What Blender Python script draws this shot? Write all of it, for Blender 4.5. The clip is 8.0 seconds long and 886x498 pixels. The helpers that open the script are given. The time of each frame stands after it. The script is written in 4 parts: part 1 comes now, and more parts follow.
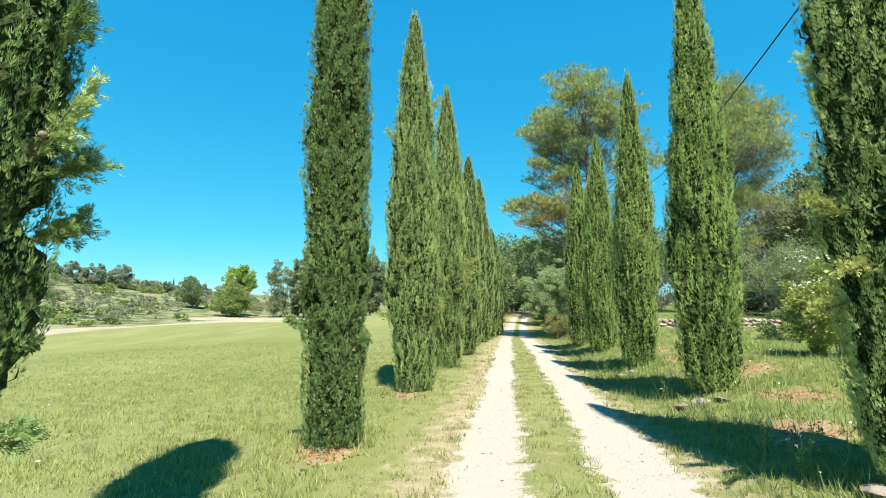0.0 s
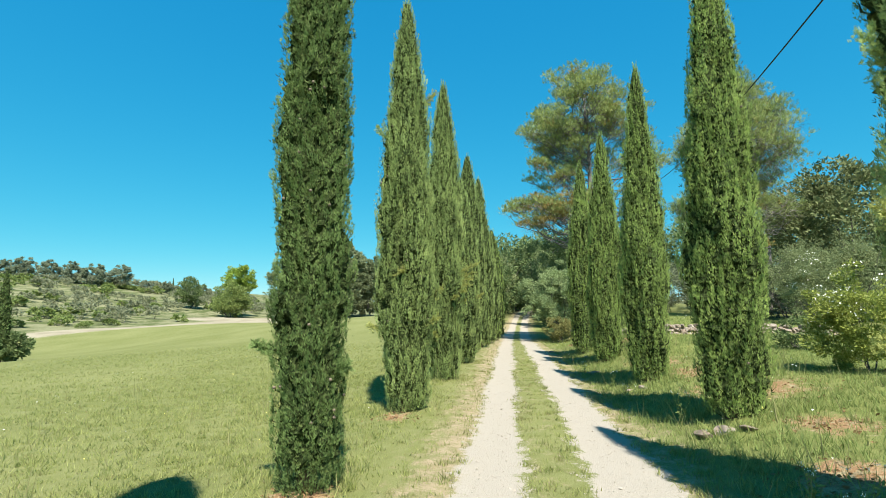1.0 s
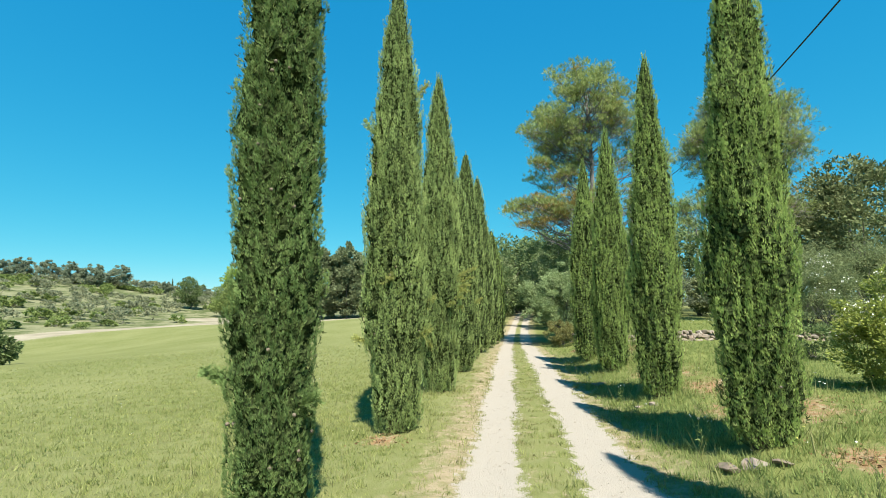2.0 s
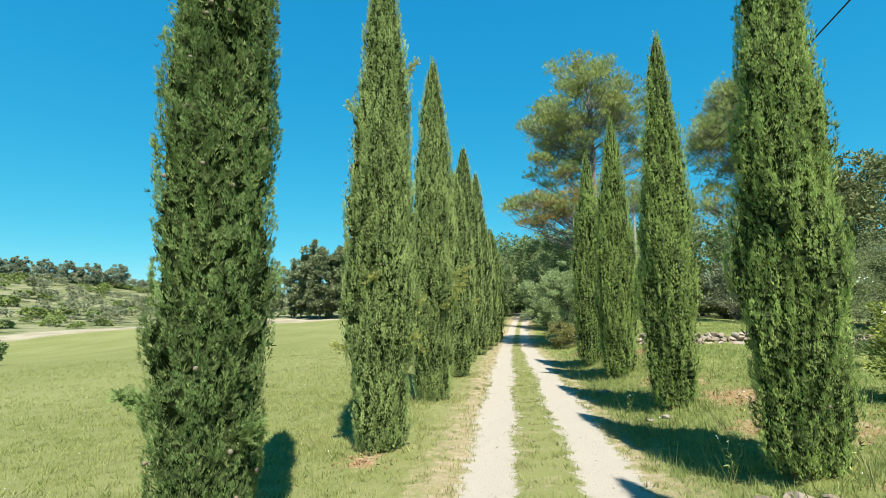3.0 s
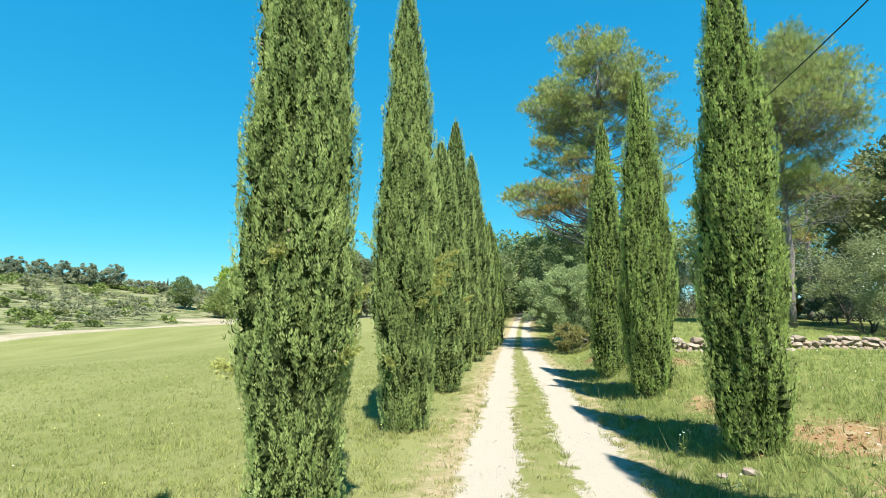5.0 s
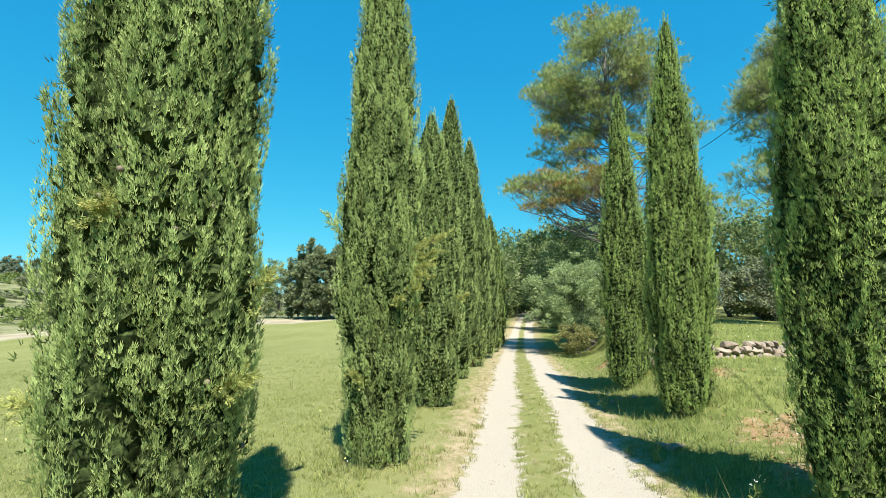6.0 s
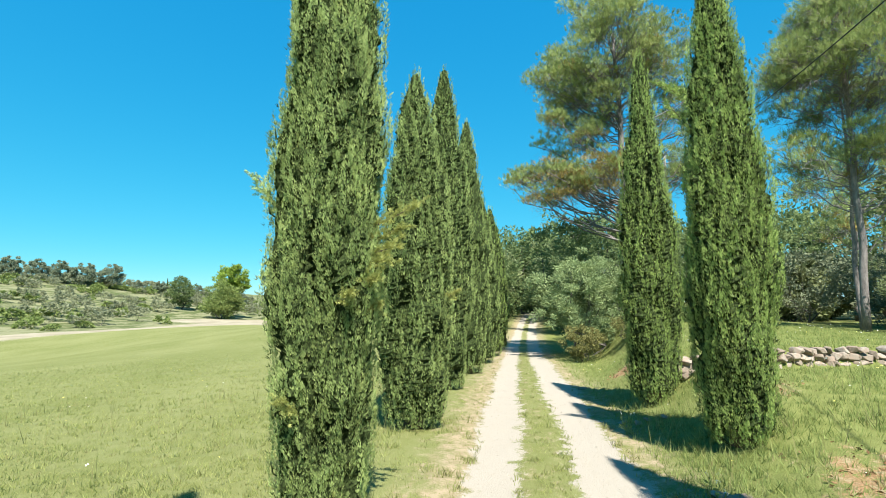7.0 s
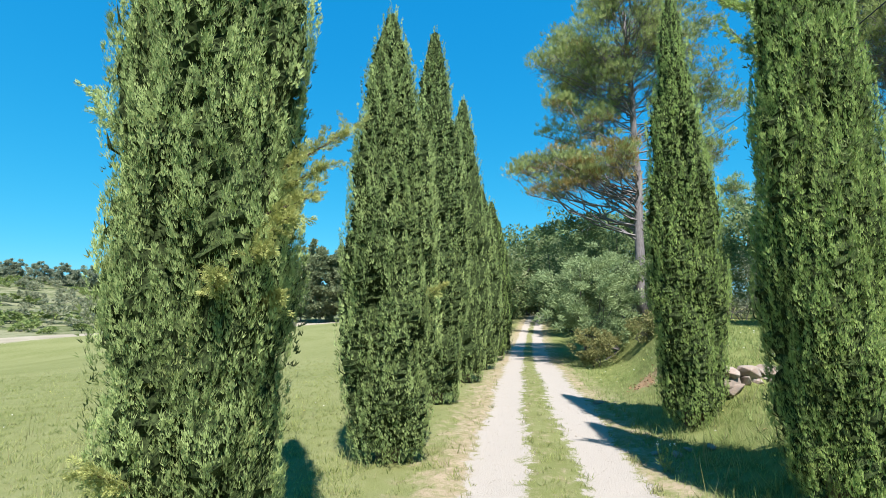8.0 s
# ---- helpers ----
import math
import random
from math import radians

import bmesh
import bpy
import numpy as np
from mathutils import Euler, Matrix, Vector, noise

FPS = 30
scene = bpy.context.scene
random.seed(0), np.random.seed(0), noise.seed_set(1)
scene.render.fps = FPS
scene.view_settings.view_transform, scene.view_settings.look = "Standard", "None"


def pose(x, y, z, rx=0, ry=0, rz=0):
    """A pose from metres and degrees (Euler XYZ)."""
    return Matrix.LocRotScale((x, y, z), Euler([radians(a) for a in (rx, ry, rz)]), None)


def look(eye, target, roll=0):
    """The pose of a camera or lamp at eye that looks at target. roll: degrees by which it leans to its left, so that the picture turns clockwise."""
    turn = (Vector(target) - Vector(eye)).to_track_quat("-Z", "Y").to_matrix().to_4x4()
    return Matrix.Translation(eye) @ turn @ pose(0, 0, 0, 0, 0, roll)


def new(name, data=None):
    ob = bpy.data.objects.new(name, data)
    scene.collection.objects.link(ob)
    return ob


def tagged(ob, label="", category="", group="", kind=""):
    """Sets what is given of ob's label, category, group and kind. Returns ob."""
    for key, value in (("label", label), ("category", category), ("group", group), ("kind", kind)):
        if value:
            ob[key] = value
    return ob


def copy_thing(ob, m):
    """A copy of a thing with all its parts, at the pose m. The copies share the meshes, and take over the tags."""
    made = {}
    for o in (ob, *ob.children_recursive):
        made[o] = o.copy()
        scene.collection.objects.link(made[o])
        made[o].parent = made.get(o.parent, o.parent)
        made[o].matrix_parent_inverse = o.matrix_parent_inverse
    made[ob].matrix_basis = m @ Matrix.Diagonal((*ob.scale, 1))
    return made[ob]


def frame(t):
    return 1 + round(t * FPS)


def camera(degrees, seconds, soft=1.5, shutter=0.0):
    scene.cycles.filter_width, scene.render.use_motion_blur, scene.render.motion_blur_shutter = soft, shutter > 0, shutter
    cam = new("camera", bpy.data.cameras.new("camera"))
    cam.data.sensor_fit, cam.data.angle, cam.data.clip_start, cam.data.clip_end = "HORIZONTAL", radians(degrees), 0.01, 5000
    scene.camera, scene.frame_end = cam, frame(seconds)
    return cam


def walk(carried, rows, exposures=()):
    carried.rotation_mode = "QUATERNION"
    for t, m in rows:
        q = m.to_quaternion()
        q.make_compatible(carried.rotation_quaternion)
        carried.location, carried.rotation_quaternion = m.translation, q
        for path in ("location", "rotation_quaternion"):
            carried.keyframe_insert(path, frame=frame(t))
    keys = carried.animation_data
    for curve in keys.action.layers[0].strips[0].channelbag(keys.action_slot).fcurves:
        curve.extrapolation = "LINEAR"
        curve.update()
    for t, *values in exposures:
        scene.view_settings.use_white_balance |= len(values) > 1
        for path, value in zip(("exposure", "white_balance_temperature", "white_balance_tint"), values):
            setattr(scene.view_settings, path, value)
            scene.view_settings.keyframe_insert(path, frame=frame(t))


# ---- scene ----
# ---- camera ----
cam = camera(82.7, 8.0, 0.9)
PATH = [
    (0, (1.193, 1.422, 1.742), (1.083, 3.404, 1.983), -0.0),
    (0.5, (1.215, 1.815, 1.885), (1.104, 3.797, 2.118), -0.05),
    (1, (1.262, 2.245, 2.005), (1.150, 4.228, 2.243), -0.1),
    (1.5, (1.313, 2.687, 2.123), (1.199, 4.669, 2.362), -0.1),
    (3, (1.445, 4.165, 2.26), (1.333, 6.148, 2.497), 0.0),
    (3.5, (1.525, 4.840, 2.247), (1.410, 6.823, 2.485), -0.0),
    (4, (1.598, 5.638, 2.238), (1.481, 7.62, 2.476), 0.0),
    (4.5, (1.655, 6.510, 2.225), (1.540, 8.492, 2.465), 0.0),
    (6, (1.865, 9.558, 2.222), (1.741, 11.54, 2.461), -0.0),
    (6.5, (1.950, 10.655, 2.218), (1.824, 12.636, 2.457), -0.0),
    (7, (2.051, 11.753, 2.214), (1.917, 13.734, 2.455), -0.05),
    (7.5, (2.156, 12.831, 2.198), (2.011, 14.811, 2.442), -0.1),
    (8, (2.246, 13.916, 2.176), (2.094, 15.895, 2.424), -0.2),
]
EXPOSURES = [(0.0, 1.40, 6500, 10), (0.5, 1.24, 6500, 10), (1.0, 1.15, 6500, 10), (1.5, 1.14, 6500, 10), (3.0, 1.16, 6500, 10), (3.5, 1.30, 6500, 10), (4.0, 1.35, 6500, 10), (4.5, 1.37, 6500, 10), (6.0, 1.28, 6500, 10), (6.5, 1.32, 6480, 10.5), (7.0, 1.33, 6400, 11), (7.5, 1.17, 6200, 14), (8.0, 1.19, 5980, 18)]
walk(cam, [(t, look(eye, target, roll)) for t, eye, target, roll in PATH],
     exposures=EXPOSURES)

# ---- daylight ----
SUN_FROM = Vector((0.17, -0.64, 1.0))
world = bpy.data.worlds.new("world")
scene.world = world
world.use_nodes = True
sky = world.node_tree.nodes.new("ShaderNodeTexSky")
sky.sky_type = "NISHITA"
sky.sun_disc = False
sky.sun_elevation = math.atan2(1.0, math.hypot(0.17, 0.64))
sky.sun_rotation = math.atan2(0.17, -0.64)
sky.altitude = 1200
sky.air_density = 0.75
sky.dust_density = 0.0
sky.ozone_density = 4.5
split = world.node_tree.nodes.new("ShaderNodeSeparateColor")
merge = world.node_tree.nodes.new("ShaderNodeCombineColor")
world.node_tree.links.new(sky.outputs["Color"], split.inputs["Color"])
for k, (power, gain) in enumerate(((1.50, 0.112), (0.54, 0.99), (0.28, 1.70))):
    bend_node = world.node_tree.nodes.new("ShaderNodeMath")
    bend_node.operation = "POWER"
    bend_node.inputs[1].default_value = power
    scale_node = world.node_tree.nodes.new("ShaderNodeMath")
    scale_node.operation = "MULTIPLY"
    scale_node.inputs[1].default_value = gain
    world.node_tree.links.new(split.outputs[k], bend_node.inputs[0])
    world.node_tree.links.new(bend_node.outputs[0], scale_node.inputs[0])
    world.node_tree.links.new(scale_node.outputs[0], merge.inputs[k])
world.node_tree.links.new(merge.outputs["Color"], world.node_tree.nodes["Background"].inputs["Color"])
world.node_tree.nodes["Background"].inputs["Strength"].default_value = 0.14
sun_data = bpy.data.lights.new("sun", "SUN")
sun_data.energy = 4.8
sun_data.angle = radians(0.5)
sun_data.color = (1.0, 0.945, 0.84)
sun = new("sun", sun_data)
sun.matrix_world = look(SUN_FROM * 50, (0, 0, 0))


# ---- materials ----
class Nodes:
    """A small wrapper for building a node material."""

    def __init__(self, name):
        self.m = bpy.data.materials.new(name)
        self.m.use_nodes = True
        self.t = self.m.node_tree
        self.bsdf = self.t.nodes["Principled BSDF"]
        self.out = self.t.nodes["Material Output"]

    def put(self, socket, value):
        if hasattr(value, "is_output"):
            self.t.links.new(value, socket)
        elif isinstance(value, tuple) and len(value) == 3 and socket.type == "RGBA":
            socket.default_value = (*value, 1)
        else:
            socket.default_value = value

    def coords(self):
        return self.t.nodes.new("ShaderNodeNewGeometry").outputs["Position"]

    def local(self):
        return self.t.nodes.new("ShaderNodeTexCoord").outputs["Object"]

    def island(self):
        return self.t.nodes.new("ShaderNodeNewGeometry").outputs["Random Per Island"]

    def each(self):
        return self.t.nodes.new("ShaderNodeObjectInfo").outputs["Random"]

    def attr(self, name):
        n = self.t.nodes.new("ShaderNodeAttribute")
        n.attribute_name = name
        return n.outputs["Fac"]

    def noise(self, vec, scale, detail=3.0, rough=0.55):
        n = self.t.nodes.new("ShaderNodeTexNoise")
        self.put(n.inputs["Vector"], vec)
        n.inputs["Scale"].default_value = scale
        n.inputs["Detail"].default_value = detail
        n.inputs["Roughness"].default_value = rough
        return n.outputs["Fac"]

    def cells(self, vec, scale):
        n = self.t.nodes.new("ShaderNodeTexVoronoi")
        self.put(n.inputs["Vector"], vec)
        n.inputs["Scale"].default_value = scale
        return n.outputs["Distance"], n.outputs["Color"]

    def math(self, op, a, b=0.0):
        n = self.t.nodes.new("ShaderNodeMath")
        n.operation = op
        self.put(n.inputs[0], a)
        self.put(n.inputs[1], b)
        return n.outputs[0]

    def span(self, x, lo, hi, a=0.0, b=1.0):
        n = self.t.nodes.new("ShaderNodeMapRange")
        self.put(n.inputs["Value"], x)
        n.inputs["From Min"].default_value, n.inputs["From Max"].default_value = lo, hi
        n.inputs["To Min"].default_value, n.inputs["To Max"].default_value = a, b
        return n.outputs[0]

    def mix(self, fac, a, b):
        n = self.t.nodes.new("ShaderNodeMix")
        n.data_type = "RGBA"
        self.put(n.inputs[0], fac)
        self.put(n.inputs[6], a)
        self.put(n.inputs[7], b)
        return n.outputs[2]

    def stretch(self, vec, sx, sy, sz):
        n = self.t.nodes.new("ShaderNodeMapping")
        self.put(n.inputs["Vector"], vec)
        n.inputs["Scale"].default_value = (sx, sy, sz)
        return n.outputs[0]

    def bump(self, height, strength, distance):
        n = self.t.nodes.new("ShaderNodeBump")
        n.inputs["Strength"].default_value = strength
        n.inputs["Distance"].default_value = distance
        self.put(n.inputs["Height"], height)
        self.put(self.bsdf.inputs["Normal"], n.outputs[0])

    def surface(self, colour, rough, spec=0.3):
        self.put(self.bsdf.inputs["Base Color"], colour)
        self.put(self.bsdf.inputs["Roughness"], rough)
        self.bsdf.inputs["Specular IOR Level"].default_value = spec
        return self.m

    def leafy(self, through_colour, amount):
        """Adds light that passes through thin leaves."""
        tr = self.t.nodes.new("ShaderNodeBsdfTranslucent")
        self.put(tr.inputs["Color"], through_colour)
        mx = self.t.nodes.new("ShaderNodeMixShader")
        mx.inputs[0].default_value = amount
        self.t.links.new(self.bsdf.outputs[0], mx.inputs[1])
        self.t.links.new(tr.outputs[0], mx.inputs[2])
        self.t.links.new(mx.outputs[0], self.out.inputs["Surface"])


def leaf_material(name, dark, light, tip, patch=1.2, amount=0.3, rough=0.55, tufted=False):
    """Foliage: leaf by leaf variation, patches of two tones, and a few paler or drier leaves.
    tufted: each tuft also has a tone of its own, with paler growing tips."""
    n = Nodes(name)
    p = n.coords()
    each_leaf = n.island()
    if tufted:
        each_leaf = n.math("ADD", n.math("MULTIPLY", each_leaf, 0.35), n.math("MULTIPLY", n.attr("tone"), 0.65))
    a = n.mix(each_leaf, dark, light)
    big = n.span(n.noise(p, patch, 3), 0.40, 0.66)
    a = n.mix(n.math("MULTIPLY", big, 0.7), a, light)
    dry = n.span(n.noise(p, patch * 2.6, 2), 0.60, 0.76)
    a = n.mix(n.math("MULTIPLY", dry, n.span(n.island(), 0.2, 0.9)), a, tip)
    n.surface(a, rough, 0.05)
    n.leafy(n.mix(0.5, a, light), amount)
    return n.m


CYPRESS = leaf_material("cypress_foliage", (0.101, 0.154, 0.05), (0.455, 0.56, 0.21), (0.51, 0.53, 0.2), 1.6, 0.24, tufted=True)
CYPRESS_BLUE = leaf_material("cypress_foliage_blue_green", (0.056, 0.1, 0.032), (0.245, 0.345, 0.12), (0.33, 0.37, 0.14), 1.6, 0.22, tufted=True)
CYPRESS_LUSH = leaf_material("cypress_foliage_fresh", (0.09, 0.146, 0.036), (0.4, 0.52, 0.158), (0.48, 0.52, 0.175), 1.8, 0.24, tufted=True)
# Cypress foliage once more, darkened to paint the shade inside the crown
CYPRESS_SHADE = leaf_material("shaded_inner_foliage", (0.038, 0.06, 0.02), (0.155, 0.2, 0.068), (0.18, 0.2, 0.074), 2.0, 0.2)
CYPRESS_DRY = leaf_material("cypress_foliage_yellow", (0.218, 0.247, 0.069), (0.448, 0.471, 0.161), (0.483, 0.437, 0.161), 3.0, 0.28)
PINE = leaf_material("pine_needles", (0.098, 0.139, 0.052), (0.36, 0.42, 0.148), (0.43, 0.44, 0.142), 0.45, 0.40, tufted=True)
PINE_RUST = leaf_material("pine_needles_rusty", (0.15, 0.112, 0.036), (0.345, 0.27, 0.09), (0.38, 0.25, 0.09), 0.6, 0.32, tufted=True)
OAK = leaf_material("oak_leaves", (0.075, 0.117, 0.044), (0.191, 0.246, 0.1), (0.221, 0.238, 0.093), 0.6, 0.36)
HOLM = leaf_material("holm_oak_leaves", (0.077, 0.1, 0.044), (0.211, 0.242, 0.11), (0.266, 0.266, 0.14), 0.8, 0.25)
OLIVE = leaf_material("olive_leaves", (0.129, 0.167, 0.071), (0.287, 0.333, 0.167), (0.333, 0.356, 0.207), 0.8, 0.34)
FRESH = leaf_material("fresh_yellow_leaves", (0.150, 0.215, 0.036), (0.330, 0.430, 0.085), (0.40, 0.46, 0.10), 0.7, 0.4)
VERGE_OAK = leaf_material("pale_oak_leaves", (0.118, 0.17, 0.074), (0.36, 0.444, 0.21), (0.42, 0.48, 0.228), 0.7, 0.32)
SHRUB = leaf_material("shrub_leaves", (0.100, 0.140, 0.030), (0.340, 0.385, 0.095), (0.52, 0.50, 0.24), 1.6, 0.36)
SCRUB = leaf_material("garrigue_leaves", (0.19, 0.208, 0.122), (0.262, 0.28, 0.17), (0.29, 0.29, 0.18), 0.3, 0.34)
SCRUB_GREEN = leaf_material("green_scrub_leaves", (0.15, 0.2, 0.066), (0.25, 0.31, 0.1), (0.29, 0.32, 0.11), 0.3, 0.36)
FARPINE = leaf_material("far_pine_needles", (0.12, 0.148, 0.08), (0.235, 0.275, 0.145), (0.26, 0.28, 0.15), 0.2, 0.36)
# Paler and greyer than the other pines: distance haze put into the needle colour
HAZE_PINE = leaf_material("hazed_pine_needles", (0.19, 0.228, 0.155), (0.27, 0.31, 0.205), (0.28, 0.30, 0.20), 0.2, 0.4)
RUSTBUSH = leaf_material("brownish_bush_leaves", (0.105, 0.12, 0.042), (0.26, 0.25, 0.098), (0.29, 0.19, 0.09), 1.2, 0.3)
THICKET = leaf_material("grey_thicket_leaves", (0.092, 0.113, 0.068), (0.205, 0.236, 0.144), (0.245, 0.245, 0.156), 0.5, 0.26)
GRASS = leaf_material("meadow_grass", (0.192, 0.23, 0.068), (0.357, 0.38, 0.14), (0.425, 0.405, 0.2), 0.5, 0.4, 0.5)
GRASS_LUSH = leaf_material("lush_bank_grass", (0.13, 0.18, 0.05), (0.278, 0.332, 0.115), (0.35, 0.35, 0.16), 0.6, 0.30, 0.6)
DRYGRASS = leaf_material("dry_verge_grass", (0.181, 0.188, 0.064), (0.315, 0.302, 0.141), (0.362, 0.308, 0.181), 0.8, 0.35, 0.6)
LITTER = leaf_material("dry_leaf_litter", (0.130, 0.075, 0.036), (0.290, 0.190, 0.095), (0.36, 0.27, 0.15), 2.0, 0.15, 0.7)


def bark_material(name, dark, light):
    n = Nodes(name)
    p = n.coords()
    s = n.stretch(p, 1, 1, 0.25)
    ridge = n.noise(s, 14, 5, 0.7)
    c = n.mix(n.span(ridge, 0.35, 0.65), dark, light)
    c = n.mix(n.math("MULTIPLY", n.noise(p, 1.5), 0.5), c, light)
    n.bump(ridge, 0.8, 0.03)
    return n.surface(c, 0.9, 0.15)


BARK = bark_material("cypress_bark", (0.051, 0.037, 0.029), (0.136, 0.105, 0.082))
PINEBARK = bark_material("pine_bark", (0.088, 0.078, 0.075), (0.245, 0.224, 0.211))
OAKBARK = bark_material("oak_bark", (0.041, 0.037, 0.034), (0.129, 0.119, 0.102))


# Deep shade inside the crown is put into this near-black green
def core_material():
    n = Nodes("crown_shade")
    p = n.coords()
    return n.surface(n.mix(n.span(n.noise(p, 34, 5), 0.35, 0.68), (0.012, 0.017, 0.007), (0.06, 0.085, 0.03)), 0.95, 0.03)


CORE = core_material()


def stone_material(name, a, b, c):
    n = Nodes(name)
    p = n.coords()
    tone = n.mix(n.each(), a, b)
    tone = n.mix(n.span(n.noise(p, 9, 5), 0.42, 0.62), tone, c)
    spots = n.span(n.noise(p, 45, 3), 0.60, 0.72)
    tone = n.mix(n.math("MULTIPLY", spots, 0.5), tone, (0.16, 0.15, 0.12))
    n.bump(n.noise(p, 30, 6, 0.65), 0.6, 0.015)
    return n.surface(tone, 0.9, 0.2)


STONE = stone_material("limestone", (0.185, 0.150, 0.115), (0.330, 0.290, 0.240), (0.255, 0.195, 0.150))


def pebble_material():
    n = Nodes("pale_gravel")
    c = n.mix(n.island(), (0.290, 0.256, 0.208), (0.440, 0.400, 0.335))
    return n.surface(n.mix(n.math("MULTIPLY", n.noise(n.coords(), 80, 3), 0.6), c, (0.350, 0.305, 0.250)), 0.9, 0.15)


PEBBLE = pebble_material()


def ground_material():
    """Meadow, gravel wheel tracks, bare red soil, dry verge and the far dirt track on one sheet."""
    n = Nodes("meadow_and_gravel")
    p = n.coords()
    fine, mid, big = n.noise(p, 38, 5, 0.65), n.noise(p, 3.2, 4), n.noise(p, 0.22, 4)
    blades = n.noise(n.stretch(p, 1, 0.5, 1), 70, 3)
    grass = n.mix(n.span(n.noise(n.stretch(p, 1, 0.45, 1), 0.2, 5), 0.38, 0.62), (0.146, 0.162, 0.054), (0.200, 0.208, 0.084))
    grass = n.mix(n.math("MULTIPLY", n.span(mid, 0.40, 0.70), 0.55), grass, (0.232, 0.238, 0.110))
    grass = n.mix(n.math("MULTIPLY", n.span(blades, 0.45, 0.70), 0.5), grass, (0.109, 0.133, 0.031))
    dry = n.mix(n.span(n.noise(p, 5.5, 5, 0.7), 0.38, 0.62), (0.262, 0.216, 0.128), (0.390, 0.310, 0.215))
    dry = n.mix(n.math("MULTIPLY", n.span(n.noise(p, 11, 4), 0.48, 0.62), 0.6), dry, (0.170, 0.172, 0.060))
    gravel = n.mix(n.span(n.noise(p, 1.6, 6, 0.65), 0.35, 0.65), (0.300, 0.264, 0.212), (0.410, 0.368, 0.305))
    dist, _ = n.cells(p, 55)
    gravel = n.mix(n.span(dist, 0.02, 0.35), gravel, n.mix(n.noise(p, 60), (0.285, 0.254, 0.206), (0.425, 0.388, 0.330)))
    soil = n.mix(n.span(fine, 0.35, 0.65), (0.195, 0.112, 0.056), (0.350, 0.225, 0.125))
    soil = n.mix(n.span(n.noise(p, 7, 5, 0.7), 0.5, 0.62), soil, (0.300, 0.255, 0.150))
    dirt = n.mix(n.span(big, 0.4, 0.6), (0.250, 0.218, 0.152), (0.330, 0.294, 0.215))
    hill = n.mix(n.span(n.noise(n.stretch(p, 1.0, 0.4, 1), 0.28, 7, 0.78), 0.45, 0.55), (0.085, 0.105, 0.040), (0.205, 0.205, 0.115))
    wob = n.math("MULTIPLY", n.math("SUBTRACT", n.noise(p, 3.5, 6, 0.7), 0.5), 1.9)
    rough_edge = n.math("MULTIPLY", n.math("SUBTRACT", fine, 0.5), 0.7)
    jit = n.math("ADD", wob, rough_edge)
    c = n.mix(n.span(n.math("ADD", n.attr("dry"), jit), 0.35, 0.75), grass, dry)
    green = n.mix(n.span(mid, 0.35, 0.65), (0.116, 0.142, 0.038), (0.180, 0.202, 0.062))
    c = n.mix(n.math("MULTIPLY", n.attr("lush"), 0.75), c, green)
    c = n.mix(n.span(n.math("ADD", n.attr("soil"), jit), 0.52, 0.72), c, soil)
    c = n.mix(n.span(n.math("ADD", n.attr("hill"), n.math("MULTIPLY", jit, 0.3)), 0.4, 0.6), c, hill)
    c = n.mix(n.span(n.math("ADD", n.attr("dirt"), n.math("MULTIPLY", jit, 0.5)), 0.42, 0.58), c, dirt)
    c = n.mix(n.span(n.math("ADD", n.attr("gravel"), jit), 0.42, 0.60), c, gravel)
    n.bump(n.math("ADD", fine, n.math("MULTIPLY", dist, 0.5)), 0.7, 0.03)
    return n.surface(c, 0.95, 0.04)


GROUND = ground_material()


def plain_material(name, a, b, scale, rough, spec=0.3):
    n = Nodes(name)
    return n.surface(n.mix(n.noise(n.coords(), scale, 4), a, b), rough, spec)


CABLE = plain_material("black_cable_sheath", (0.012, 0.012, 0.013), (0.03, 0.03, 0.03), 8, 0.5)
POLE = plain_material("weathered_grey_wood", (0.231, 0.218, 0.197), (0.340, 0.320, 0.292), 6, 0.8)
STEEL = plain_material("galvanised_steel", (0.35, 0.36, 0.37), (0.45, 0.46, 0.47), 20, 0.45)
CONE = plain_material("grey_brown_cone", (0.105, 0.085, 0.058), (0.215, 0.180, 0.130), 30, 0.8)
PETAL = plain_material("white_petals", (0.78, 0.78, 0.66), (0.85, 0.85, 0.80), 30, 0.6)
PETAL_YELLOW = plain_material("yellow_petals", (0.70, 0.62, 0.10), (0.80, 0.74, 0.30), 30, 0.6)


# ---- mesh building ----
def mesh_of(name, verts, faces, material, smooth=False):
    """A mesh from arrays; faces all have the same number of corners."""
    verts, faces = np.asarray(verts, dtype=np.float32), np.asarray(faces, dtype=np.int32)
    me = bpy.data.meshes.new(name)
    k = faces.shape[1]
    me.vertices.add(len(verts))
    me.vertices.foreach_set("co", verts.ravel())
    me.loops.add(faces.size)
    me.loops.foreach_set("vertex_index", faces.ravel())
    me.polygons.add(len(faces))
    me.polygons.foreach_set("loop_start", np.arange(0, faces.size, k, dtype=np.int32))
    me.polygons.foreach_set("use_smooth", np.full(len(faces), smooth))
    me.update(calc_edges=True)
    me.materials.append(material)
    return me


def thing(name, place, label, category, group="", kind="", turn=0.0):
    ob = tagged(new(name), label, category, group, kind)
    ob.empty_display_size = 0.2
    ob.matrix_basis = pose(*place, 0, 0, turn)
    return ob


def piece(name, me, parent, label=""):
    ob = tagged(new(name, me), label)
    ob.parent = parent
    return ob


